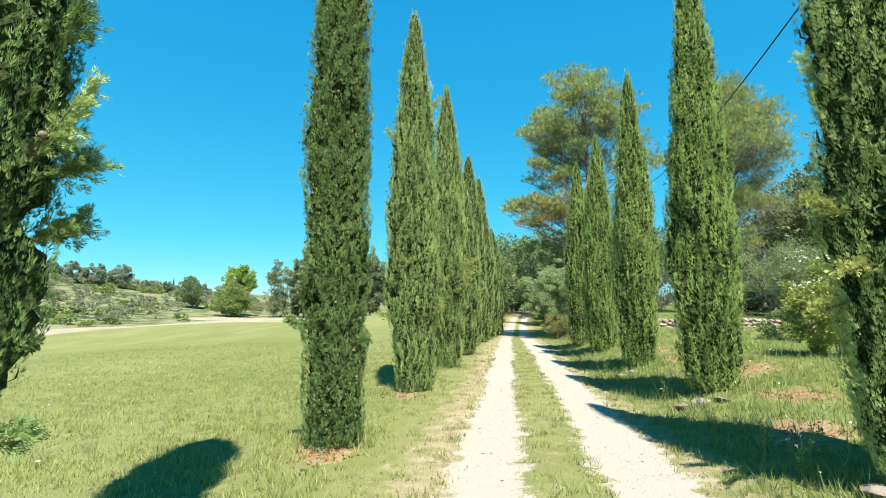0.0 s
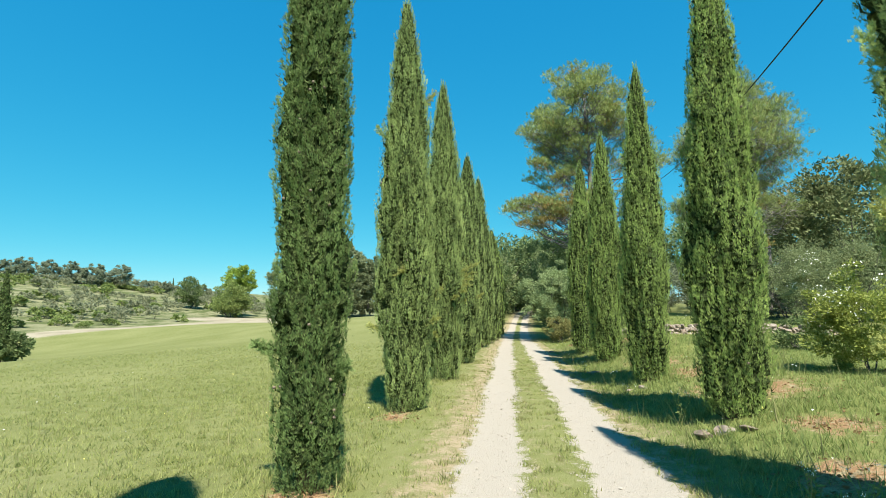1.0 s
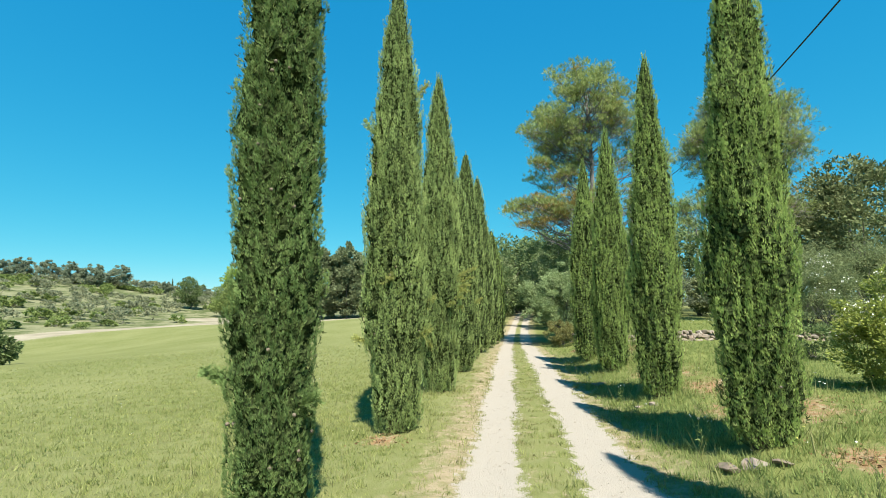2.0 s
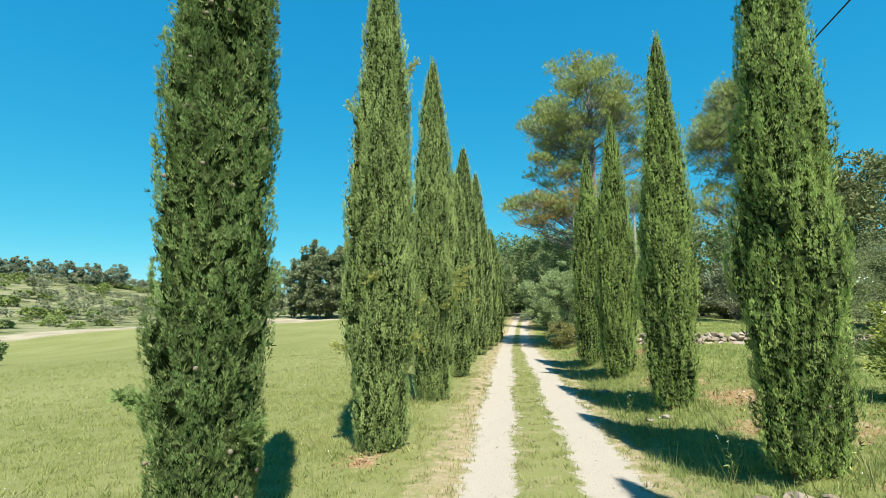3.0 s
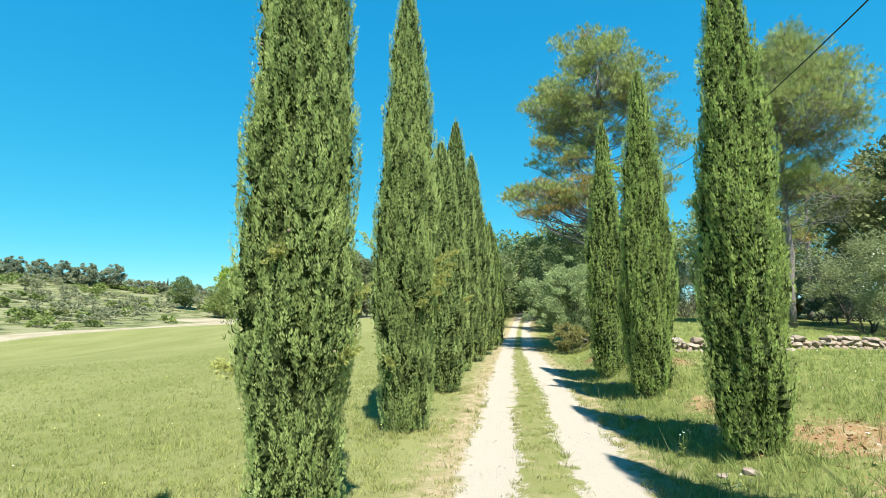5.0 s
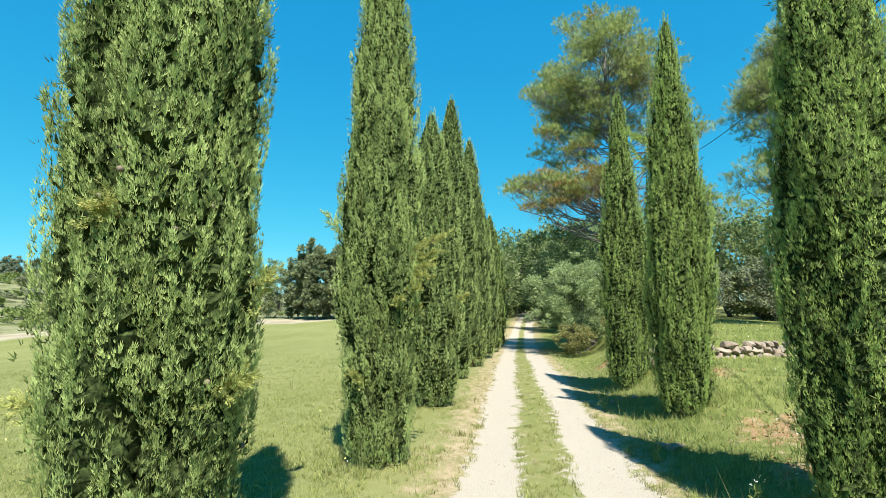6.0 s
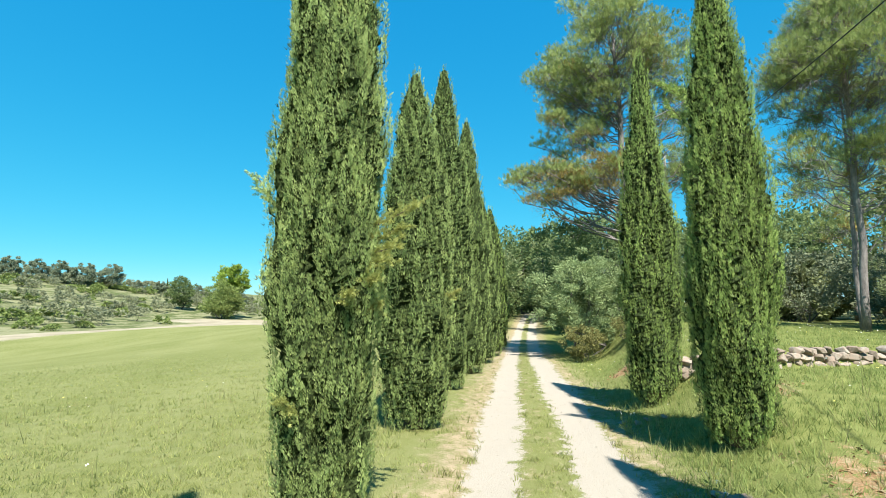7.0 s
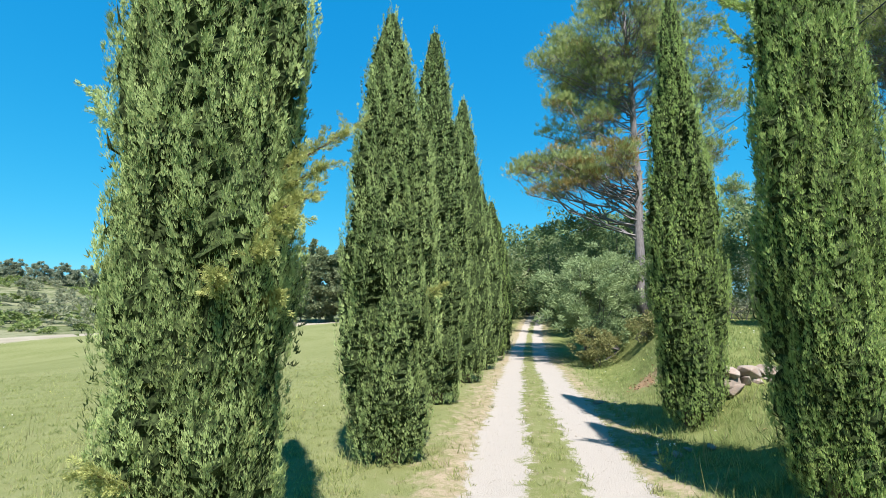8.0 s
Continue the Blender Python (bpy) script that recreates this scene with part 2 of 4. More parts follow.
def join(parts):
    """One (verts, faces) out of several."""
    vs, fs, k = [], [], 0
    for v, f in parts:
        vs.append(np.asarray(v, dtype=np.float64))
        fs.append(np.asarray(f) + k)
        k += len(v)
    return np.concatenate(vs), np.concatenate(fs)


def unit(a):
    return a / np.maximum(np.linalg.norm(a, axis=-1, keepdims=True), 1e-9)


def tube(points, radii, sides=8):
    """A tapered tube along a line of points, as triangles."""
    pts = np.asarray(points, dtype=np.float64)
    n = len(pts)
    along = unit(np.gradient(pts, axis=0))
    ref = np.array([1.0, 0.0, 0.0]) if abs(along[0][0]) < 0.8 else np.array([0.0, 1.0, 0.0])
    u = unit(np.cross(along, ref))
    w = np.cross(along, u)
    ang = np.linspace(0, 2 * np.pi, sides, endpoint=False)
    ring = u[:, None] * np.cos(ang)[None, :, None] + w[:, None] * np.sin(ang)[None, :, None]
    v = (pts[:, None] + ring * np.asarray(radii)[:, None, None]).reshape(-1, 3)
    f = []
    for i in range(n - 1):
        for j in range(sides):
            a, b = i * sides + j, i * sides + (j + 1) % sides
            f += [(a, b, b + sides), (a, b + sides, a + sides)]
    top = (n - 1) * sides
    f += [(top, top + j, top + j + 1) for j in range(1, sides - 1)]
    f += [(0, j + 1, j) for j in range(1, sides - 1)]
    return v, np.array(f)


def fronds(p, axis, size, rng, k=7, width=0.16, spread=0.62, face=None):
    """Flat feathery sprays: k narrow triangles each, on a short stem from p along axis."""
    n = len(p)
    axis = unit(axis)
    u = unit(np.cross(axis, unit(rng.normal(size=(n, 3))) if face is None else unit(face) + rng.normal(0, 0.33, (n, 3))))
    w = np.cross(axis, u)
    size = np.asarray(size)[:, None]
    out = []
    for i in range(k):
        t = 0.0 if i == 0 else 0.12 + 0.62 * (i - 1) / max(1, k - 1)
        side = 0.0 if i == 0 else (1.0 if i % 2 else -1.0)
        ang = side * spread * rng.uniform(0.7, 1.3, (n, 1))
        b = p + axis * size * t
        d = unit(axis * np.cos(ang) + u * np.sin(ang) + w * rng.normal(0, 0.22, (n, 1)))
        ln = size * (1.0 if i == 0 else 0.62 * (1 - t) + 0.12)
        e = unit(np.cross(d, w)) * size * width * 0.5 * (0.8 if i == 0 else 1.0)
        m = b + d * ln * 0.35
        out.append(np.stack([b, m + e, b + d * ln], 1) if i % 3 == 2 else np.stack([m - e, m + e * 0.6, b + d * ln], 1))
    v = np.stack(out, 1).reshape(-1, 3)
    return v, np.arange(len(v)).reshape(-1, 3)


def leaves(p, axis, size, rng, ratio=0.5, face=None, single=False):
    """Single pointed leaves: one kite of two triangles each, slightly folded, or one triangle for those far off."""
    n = len(p)
    axis = unit(axis)
    u = unit(np.cross(axis, unit(rng.normal(size=(n, 3))) if face is None else unit(face) + rng.normal(0, 0.45, (n, 3))))
    w = np.cross(axis, u)
    s = np.asarray(size)[:, None]
    if single:
        v = np.stack([p - u * s * ratio * 0.6, p + u * s * ratio * 0.6, p + axis * s], 1).reshape(-1, 3)
        return v, np.arange(len(v)).reshape(-1, 3)
    m = p + axis * s * 0.45 + w * s * 0.08
    v = np.stack([p, m + u * s * ratio * 0.5, p + axis * s, m - u * s * ratio * 0.5], 1).reshape(-1, 3)
    i = np.arange(n)[:, None] * 4
    return v, np.concatenate([i + np.array([[0, 1, 2]]), i + np.array([[0, 2, 3]])])


def smooth(a, b, x):
    t = np.clip((np.asarray(x, dtype=np.float64) - a) / (b - a), 0, 1)
    return t * t * (3 - 2 * t)


# ---- the lie of the land ----
def road_x(y):
    y = np.clip(y, -80, 120)
    return 1.69 + 0.0705 * y + 0.0006 * np.maximum(0, y - 30) ** 2


def wall_y(x):
    return 23.05 + 0.26 * (np.asarray(x) - 6.2)


def land(x, y):
    """Height of the ground."""
    x, y = np.asarray(x, dtype=np.float64), np.asarray(y, dtype=np.float64)
    u = x - road_x(y)
    z = -0.35 * smooth(25, 45, y) + 2.0 * smooth(50, 100, y)
    z = z - 1.9 * smooth(22, 68, -u) - 1.25 * np.clip((-u - 2.5) / 45, 0, 1)
    bank = u - 1.3 * smooth(27, 34, y)
    terrace = smooth(17, 22, y)
    z = z + 0.42 * smooth(1.45, 3.2, bank) + 0.34 * ((1 - terrace) * smooth(2.8, 6.0, bank) + terrace * (1 + 0.5 * smooth(15, 9, bank)) * smooth(2.5, 3.7, bank)) + 0.006 * np.clip(u - 8, 0, 120)
    half = np.where(x > 6.25, 0.2, 2.2)
    z = z + 0.34 * smooth(-half, half, y - wall_y(x)) * smooth(2.0, 4.4, bank) + 0.05 * np.clip(y - wall_y(x), 0, 14) * smooth(2.0, 5.0, bank)
    hillside = smooth(74, 200, -x) * smooth(-60, 60, y + 40)
    z = z + 16.0 * hillside + 1.4 * smooth(150, 240, y) * smooth(0, 40, -u)
    z = z + 0.35 * np.sin(x * 0.11 + 1.0) * np.sin(y * 0.07) * smooth(15, 60, np.abs(u))
    return z


def rut_gap(x, y):
    """How far a place is from the nearer wheel track's centre, and that track's half width there."""
    c = road_x(y)
    l = np.abs(x - (c - 0.86 + 0.0045 * np.clip(y, 0, 40))) / (0.35 + 0.04 * np.sin(y * 0.9))
    r = np.abs(x - (c + 0.86 - 0.0045 * np.clip(y, 0, 40))) / (0.40 + 0.05 * np.sin(y * 0.7 + 2))
    return np.minimum(l, r)


SOIL_SPOTS = [(6.4, 12.3, 1.25), (6.8, 14.8, 1.1), (6.5, 17.3, 1.0), (-0.6, 7.75, 0.52), (6.0, 9.4, 0.6), (-1.1, 3.9, 0.9),
              (6.3, 27.0, 0.5), (5.7, 15.8, 0.5), (5.0, 7.6, 0.6), (-0.2, 11.9, 0.4), (6.9, 21.2, 0.7)]


def cover(x, y):
    """Shares of gravel, dry verge, bare soil, far dirt and hillside at a place."""
    u = x - road_x(y)
    g = np.clip(1.35 - 0.75 * rut_gap(x, y), 0, 1)
    g = np.where(y > 118, 0, g)
    g = np.maximum(g, 0.42 * np.exp(-((u + 0.9) / 1.6) ** 2 - ((y - 5.2) / 2.2) ** 2))
    dry = (0.64 - 0.36 * smooth(0.8, 0.4, np.abs(u)) - 0.10 * smooth(6, 14, y) * smooth(-1.3, -1.7, u)) * smooth(2.6, 1.3, np.abs(u)) + 0.12 * smooth(-3.2, -1.2, u) * smooth(0.2, -0.6, u)
    soil = np.zeros_like(np.asarray(x, dtype=np.float64))
    for sx, sy, r in SOIL_SPOTS:
        soil = np.maximum(soil, 0.95 * np.exp(-((x - sx) ** 2 + ((y - sy) * 0.8) ** 2) / (r * r)))
    edge = -62 + 1.5 * np.sin(y * 0.06)
    d1 = smooth(0, 2.5, edge - x) * smooth(13, 9, edge - x) * smooth(170, 150, y)
    d2 = smooth(140, 146, y + 0.1 * (x + 60)) * smooth(190, 170, y) * smooth(-100, -80, x) * smooth(-12, -25, x)
    dirt = np.maximum(d1, d2)
    hill = np.maximum(smooth(73, 76, -x), smooth(145, 150, y) * smooth(15, 0, u))
    hill = np.maximum(hill, smooth(16, 30, u) * 0.9)
    lush = smooth(1.7, 2.6, u) * smooth(26, 12, u) * (1 - 0.8 * np.clip(soil, 0, 1))
    return g, dry, soil, dirt, hill, lush


def graded(lo, a, b, hi, step, growth=1.13):
    """Grid lines, close between a and b and ever wider outside."""
    mid = list(np.arange(a, b + 1e-6, step))
    s, v, up = step, b, []
    while v < hi:
        s *= growth
        v += s
        up.append(v)
    s, v, down = step, a, []
    while v > lo:
        s *= growth
        v -= s
        down.append(v)
    return np.array(down[::-1] + mid + up)


def build_ground():
    gx, gy = graded(-2500, -5, 10, 2500, 0.18, 1.10), graded(-900, 2.5, 30, 3000, 0.18, 1.09)
    x, y = np.meshgrid(gx, gy)
    z = land(x, y)
    g, dry, soil, dirt, hill, lush = cover(x, y)
    rng = np.random.default_rng(3)
    near = smooth(30, 12, np.hypot(x - 2, y - 14))
    z = z - 0.035 * np.clip(g, 0, 1) + 0.018 * rng.normal(size=x.shape) * near * (1 - 0.7 * g)
    w, h = len(gx), len(gy)
    i = (np.arange(h - 1)[:, None] * w + np.arange(w - 1)[None, :]).ravel()
    me = mesh_of("ground", np.stack([x.ravel(), y.ravel(), z.ravel()], 1), np.stack([i, i + 1, i + 1 + w, i + w], 1), GROUND, True)
    for name, values in (("gravel", g), ("dry", dry), ("soil", soil), ("dirt", dirt), ("hill", hill), ("lush", lush)):
        me.attributes.new(name, "FLOAT", "POINT").data.foreach_set("value", values.ravel().astype(np.float32))
    tagged(new("ground", me), "sunlit meadow with two pale gravel wheel tracks", "ground", "", "structure")


build_ground()


# ---- cypresses ----
SHAPES = {
    "column": ((0, 0.80), (0.08, 0.90), (0.35, 1.0), (0.6, 0.92), (0.78, 0.74), (0.9, 0.48), (1, 0.04)),
    "spire": ((0, 0.66), (0.05, 0.78), (0.28, 1.0), (0.5, 0.88), (0.68, 0.66), (0.84, 0.42), (0.94, 0.22), (1, 0.03)),
    "plume": ((0, 0.62), (0.06, 0.76), (0.25, 1.0), (0.48, 0.95), (0.68, 0.76), (0.84, 0.50), (0.94, 0.26), (1, 0.03)),
    "raised": ((0, 0.12), (0.135, 0.16), (0.205, 0.70), (0.3, 0.92), (0.46, 1.0), (0.6, 1.22), (0.8, 1.15), (0.93, 0.7), (1, 0.04)),
}


def cypress(place, height, radius, shape, material, label, seed, plumes=430, per=26, lean=(0.0, 0.0), cones=0, twigs=(), leaflets=3, length=0.42, spray=0.076, shag=1.0, streak=2.6):
    """A column cypress: trunk, shade-coloured core and inner sprays, and upright plumes of feathery sprays."""
    rng = np.random.default_rng(seed)
    tree = thing("cypress_tree", (place[0], place[1], float(land(place[0], place[1])) - 0.03), label, "cypress tree", "cypresses along the track")
    hs, rs = np.array(SHAPES[shape]).T

    def r_at(f):
        return radius * np.interp(f, hs, rs)

    def swell(th, f):
        return 1 + 0.07 * np.sin(3 * th + 9 * f + seed) + 0.06 * np.sin(5 * th - 17 * f + 2 * seed) + 0.05 * np.sin(2 * th + 31 * f)

    bend = np.array(lean)
    heights = np.linspace(0, 0.97, 14)
    trunk_line = np.stack([bend[0] * heights * height, bend[1] * heights * height, heights * height], 1)
    tv, tf = tube(trunk_line, 0.13 * radius / 0.6 * (1 - 0.9 * heights) + 0.012, 10)
    piece("trunk", mesh_of("cypress_trunk", tv, tf, BARK, True), tree, "grey-brown fibrous trunk")
    rings, sides = (150, 44) if plumes > 1000 else (50, 18)
    f = np.linspace(0.035, 0.975, rings)
    th = np.linspace(0, 2 * np.pi, sides, endpoint=False)
    ff, tt = np.meshgrid(f, th, indexing="ij")
    # the shaggy inside of the crown, sunk further where the foliage parts
    lie = [Vector((radius * math.cos(b) * 3.6, radius * math.sin(b) * 3.6, h * height * streak + seed)) for b, h in zip(tt.ravel(), ff.ravel())]
    sunk = np.array([noise.noise(q) + 0.5 * noise.noise(q * 2.3) for q in lie]).reshape(ff.shape)
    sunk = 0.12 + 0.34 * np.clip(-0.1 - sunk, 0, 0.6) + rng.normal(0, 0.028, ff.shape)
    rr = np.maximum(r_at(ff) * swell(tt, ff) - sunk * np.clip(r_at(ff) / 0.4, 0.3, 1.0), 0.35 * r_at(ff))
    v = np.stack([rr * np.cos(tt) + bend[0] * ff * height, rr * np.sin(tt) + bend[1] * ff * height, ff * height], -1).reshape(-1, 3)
    i = (np.arange(rings - 1)[:, None] * sides + np.arange(sides)[None, :]).ravel()
    j = (np.arange(rings - 1)[:, None] * sides + (np.arange(sides)[None, :] + 1) % sides).ravel()
    q = np.concatenate([np.stack([i, j, j + sides], 1), np.stack([i, j + sides, i + sides], 1),
                        [(0, a + 1, a) for a in range(1, sides - 1)],
                        [((rings - 1) * sides, (rings - 1) * sides + a, (rings - 1) * sides + a + 1) for a in range(1, sides - 1)]])
    core = v, q
    # upright plumes: a leafy stem each, covered with sprays
    grid = np.linspace(0.0, 0.985, 400)
    wgt = r_at(grid) + 0.10 * radius
    pf = np.interp((np.arange(plumes) + rng.uniform(0, 1, plumes)) / plumes, np.cumsum(wgt) / wgt.sum(), grid)
    pt = np.arange(plumes) * 2.39996 + rng.normal(0, 0.045, plumes)
    out = np.stack([np.cos(pt), np.sin(pt), np.zeros(plumes)], 1)
    side = np.stack([-np.sin(pt), np.cos(pt), np.zeros(plumes)], 1)
    # furrows and holes between the tufts, where the shade-coloured core shows
    lie = [Vector((radius * math.cos(b) * 3.6, radius * math.sin(b) * 3.6, h * height * streak + seed)) for b, h in zip(pt, pf)]
    relief = np.array([noise.noise(q) + 0.5 * noise.noise(q * 2.3) for q in lie])
    shut = relief > -0.52
    pf, pt, out, side, relief, plumes = pf[shut], pt[shut], out[shut], side[shut], relief[shut], int(shut.sum())
    slim = np.clip(r_at(pf) / 0.4, 0.3, 1.0)
    long = length * rng.uniform(0.7, 1.45, plumes) * (0.55 + 0.45 * slim)
    thick = rng.uniform(0.034, 0.072, plumes) * slim * (0.75 + 0.25 * length / 0.3)
    depth = (0.11 * rng.uniform(0.0, 1.0, plumes) ** 1.3 - 0.08 * np.clip(relief, -0.6, 0.35)) * slim
    tilt = rng.uniform(0.06, 0.34, plumes) * shag
    sway = rng.normal(0, 0.14 * shag, plumes)
    grow = unit(np.array([0, 0, 1.0]) + out * tilt[:, None] + side * sway[:, None])
    pr = np.maximum(r_at(pf) * swell(pt, pf) - 0.055 * slim - depth - 0.5 * tilt * long, 0.01)
    base = out * pr[:, None] + np.stack([bend[0] * pf * height, bend[1] * pf * height, np.maximum(pf * height - 0.4 * long, 0.04)], 1)
    ang = np.arange(3) * np.pi * 2 / 3
    around = out[:, None] * np.cos(ang)[None, :, None] + side[:, None] * np.sin(ang)[None, :, None]
    lump = rng.uniform(0.6, 1.3, (plumes, 2, 3, 1))
    rooted = base - out * (0.14 * slim)[:, None]
    body = np.stack([((base if k else rooted) + grow * (long * s)[:, None])[:, None] + around * (thick * r * 0.22)[:, None, None] * lump[:, k] for k, (s, r) in enumerate(((0.0, 0.7), (0.35, 1.0)))], 1)
    body = np.concatenate([body.reshape(plumes, -1, 3), (base + grow * (long * 0.72)[:, None])[:, None]], 1)
    tri = [t for a in range(3) for t in ((a, (a + 1) % 3, 3 + (a + 1) % 3), (a, 3 + (a + 1) % 3, 3 + a), (3 + a, 3 + (a + 1) % 3, 6))]
    body = body[::2]
    bodies = body.reshape(-1, 3), (np.array(tri)[None] + np.arange(len(body))[:, None, None] * 7).reshape(-1, 3)
    s = rng.uniform(0.0, 1.0, (plumes, per))
    wide = np.interp(s, (0, 0.3, 0.65, 1.0), (0.55, 1.0, 0.75, 0.15))
    a2 = rng.normal(0, 1.15, (plumes, per))
    radial = out[:, None] * np.cos(a2)[..., None] + side[:, None] * np.sin(a2)[..., None]
    pos = base[:, None] + grow[:, None] * (s * long[:, None])[..., None] + radial * (wide * thick[:, None] * 0.7)[..., None]
    axis = grow[:, None] + radial * rng.uniform(0.05, 0.38 * shag, (plumes, per, 1)) + rng.normal(0, 0.08 * shag, (plumes, per, 3))
    size = spray * rng.uniform(0.7, 1.5, (plumes, per)) * (0.55 + 0.45 * slim[:, None])
    tone = np.clip(rng.normal(0.52, 0.30, plumes), 0, 1)[:, None, None, None] * np.ones((1, per, leaflets, 3)) * 0.7 + np.array([0.0, 0.1, 0.3])
    hint = radial * 0.45 + out[:, None] * 0.4 + np.array([0, 0, 0.4]) + rng.normal(0, 0.5, (plumes, 1, 3))
    # sprays inside the crown, whose darker colour stands for shade between the plumes
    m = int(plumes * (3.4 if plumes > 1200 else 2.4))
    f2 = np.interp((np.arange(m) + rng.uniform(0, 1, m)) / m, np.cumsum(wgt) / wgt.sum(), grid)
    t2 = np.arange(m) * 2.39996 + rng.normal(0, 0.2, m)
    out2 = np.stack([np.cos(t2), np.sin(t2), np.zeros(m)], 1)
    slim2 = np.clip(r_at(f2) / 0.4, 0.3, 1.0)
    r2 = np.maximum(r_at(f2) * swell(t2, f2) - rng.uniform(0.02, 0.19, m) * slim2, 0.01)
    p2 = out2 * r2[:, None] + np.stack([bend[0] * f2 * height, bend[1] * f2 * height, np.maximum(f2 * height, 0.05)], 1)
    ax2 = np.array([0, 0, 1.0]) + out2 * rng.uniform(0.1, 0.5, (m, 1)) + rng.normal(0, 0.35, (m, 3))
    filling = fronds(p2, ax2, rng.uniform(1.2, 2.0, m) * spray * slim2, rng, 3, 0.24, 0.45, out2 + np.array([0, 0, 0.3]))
    # sprays thinned to suit the camera's view: sparse on the side it never sees
    seen_side = out @ unit(np.array([-0.85 if place[0] > 3.5 else 0.85, -0.5, 0.0])) > -0.72
    stay = (seen_side[:, None] | (rng.uniform(0, 1, (plumes, per)) < 0.06)).ravel()
    cv, cf = fronds(pos.reshape(-1, 3)[stay], axis.reshape(-1, 3)[stay], size.ravel()[stay], rng, leaflets, 0.145, 0.27, hint.reshape(-1, 3)[stay])
    tone = tone.reshape(-1, leaflets, 3)[stay]
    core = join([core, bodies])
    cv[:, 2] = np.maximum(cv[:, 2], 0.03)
    inner = piece("inner_crown", mesh_of("cypress_core", *core, CORE), tree, "inner core of the crown, coloured as deep shade")
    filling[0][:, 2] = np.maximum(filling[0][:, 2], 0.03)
    piece("inner_foliage", mesh_of("cypress_inner_foliage", *filling, CYPRESS_SHADE), inner, "inner foliage, coloured darker as shade between the plumes")
    crown = mesh_of("cypress_crown", cv, cf, material)
    crown.attributes.new("tone", "FLOAT", "POINT").data.foreach_set("value", tone.ravel().astype(np.float32))
    piece("crown", crown, tree)
    for z, turn, reach, rise, dry in twigs:
        d = np.array([math.cos(turn), math.sin(turn), 0.0])
        start = d * r_at(z / height) * 0.6 + np.array([bend[0] * z, bend[1] * z, z])
        line = np.stack([start + d * reach * a + np.array([0, 0, rise * a ** 1.3]) for a in np.linspace(0, 1, 6)])
        branch = piece("stray_branch", mesh_of("stray_branch", *tube(line, np.linspace(0.014, 0.004, 6), 5), BARK), tree, "thin branch sticking out of the crown")
        # side twigs that sweep outwards along the branch, feathered with narrow sprays
        m, per_twig = 26, 22
        a = np.linspace(0.12, 1.0, m)
        foot = np.stack([np.interp(a, np.linspace(0, 1, 6), line[:, c]) for c in range(3)], 1)
        sweep = unit(d * 0.9 + np.array([0, 0, 0.22 + rise]) + rng.normal(0, 0.38, (m, 3)))
        span = rng.uniform(0.10, 0.22, m) * (1.15 - 0.55 * a)
        b = rng.uniform(0, 1, (m, per_twig))
        p = foot[:, None] + sweep[:, None] * (b * span[:, None])[..., None] + rng.normal(0, 0.008, (m, per_twig, 3))
        ax = sweep[:, None] + rng.normal(0, 0.30, (m, per_twig, 3))
        sv, sf = fronds(p.reshape(-1, 3), ax.reshape(-1, 3), rng.uniform(0.035, 0.065, m * per_twig), rng, 5, 0.17, 0.45)
        # None gives a paler sprig, with sunlight put into the foliage colour
        spray_mesh = mesh_of("cypress_spray", sv, sf, CYPRESS_DRY if dry else CYPRESS if dry is None else material)
        spray_mesh.attributes.new("tone", "FLOAT", "POINT").data.foreach_set("value", np.full(len(sv), 0.6, dtype=np.float32))
        piece("foliage", spray_mesh, branch, "yellowing spray" if dry else "")
    if cones:
        ball = cone_mesh()
        for _ in range(cones):
            a, z = rng.uniform(0, 2 * np.pi), rng.uniform(0.06, 0.75)
            ob = piece("seed_cone", ball, tree, "round grey-brown cone")
            r = r_at(z) * 0.90
            ob.location = (r * math.cos(a) + bend[0] * z * height, r * math.sin(a) + bend[1] * z * height, z * height)
            ob.rotation_euler = (rng.uniform(0, 3), rng.uniform(0, 3), 0)
    return tree


def cone_mesh():
    if "seed_cone" in bpy.data.meshes:
        return bpy.data.meshes["seed_cone"]
    bm = bmesh.new()
    bmesh.ops.create_icosphere(bm, subdivisions=2, radius=0.018)
    for v in bm.verts:
        v.co *= 1 + 0.10 * noise.noise(v.co * 90)
        v.co.z *= 1.15
    me = bpy.data.meshes.new("seed_cone")
    bm.to_mesh(me)
    bm.free()
    me.materials.append(CONE)
    return me


DARK_LABEL = "dense dark green cypress column beside the field"
LEFT_LABEL = "tall yellow-green cypress with shaggy sprays beside the field"
RIGHT_LABEL = "tall green cypress tapering to a point on the bank"
FAR_LABEL = "slim cypress further along the gravel track"
cypress((-1.12, 3.5), 8.0, 0.51, "raised", CYPRESS_BLUE, "dark cypress with pale cones and a bare lower trunk", 11, 1700, 52, cones=70, length=0.16, shag=1.1, spray=0.038,
        twigs=((2.42, 0.0, 0.28, 0.34, None), (2.4, 0.25, 0.24, 0.06, False), (3.0, 0.1, 0.16, 0.18, False), (2.0, -0.9, 0.12, 0.1, None), (1.2, 0.5, 0.22, 0.02, False), (2.1, 0.5, 0.18, 0.1, False)))
cypress((-0.62, 8.10), 9.2, 0.485, "column", CYPRESS_BLUE, DARK_LABEL + ", dotted with cones", 12, 1950, 50, spray=0.049, cones=46, length=0.165, shag=1.3,
        twigs=((1.55, 3.5, 0.28, 0.1, False), (1.3, -0.3, 0.16, 0.12, False)))
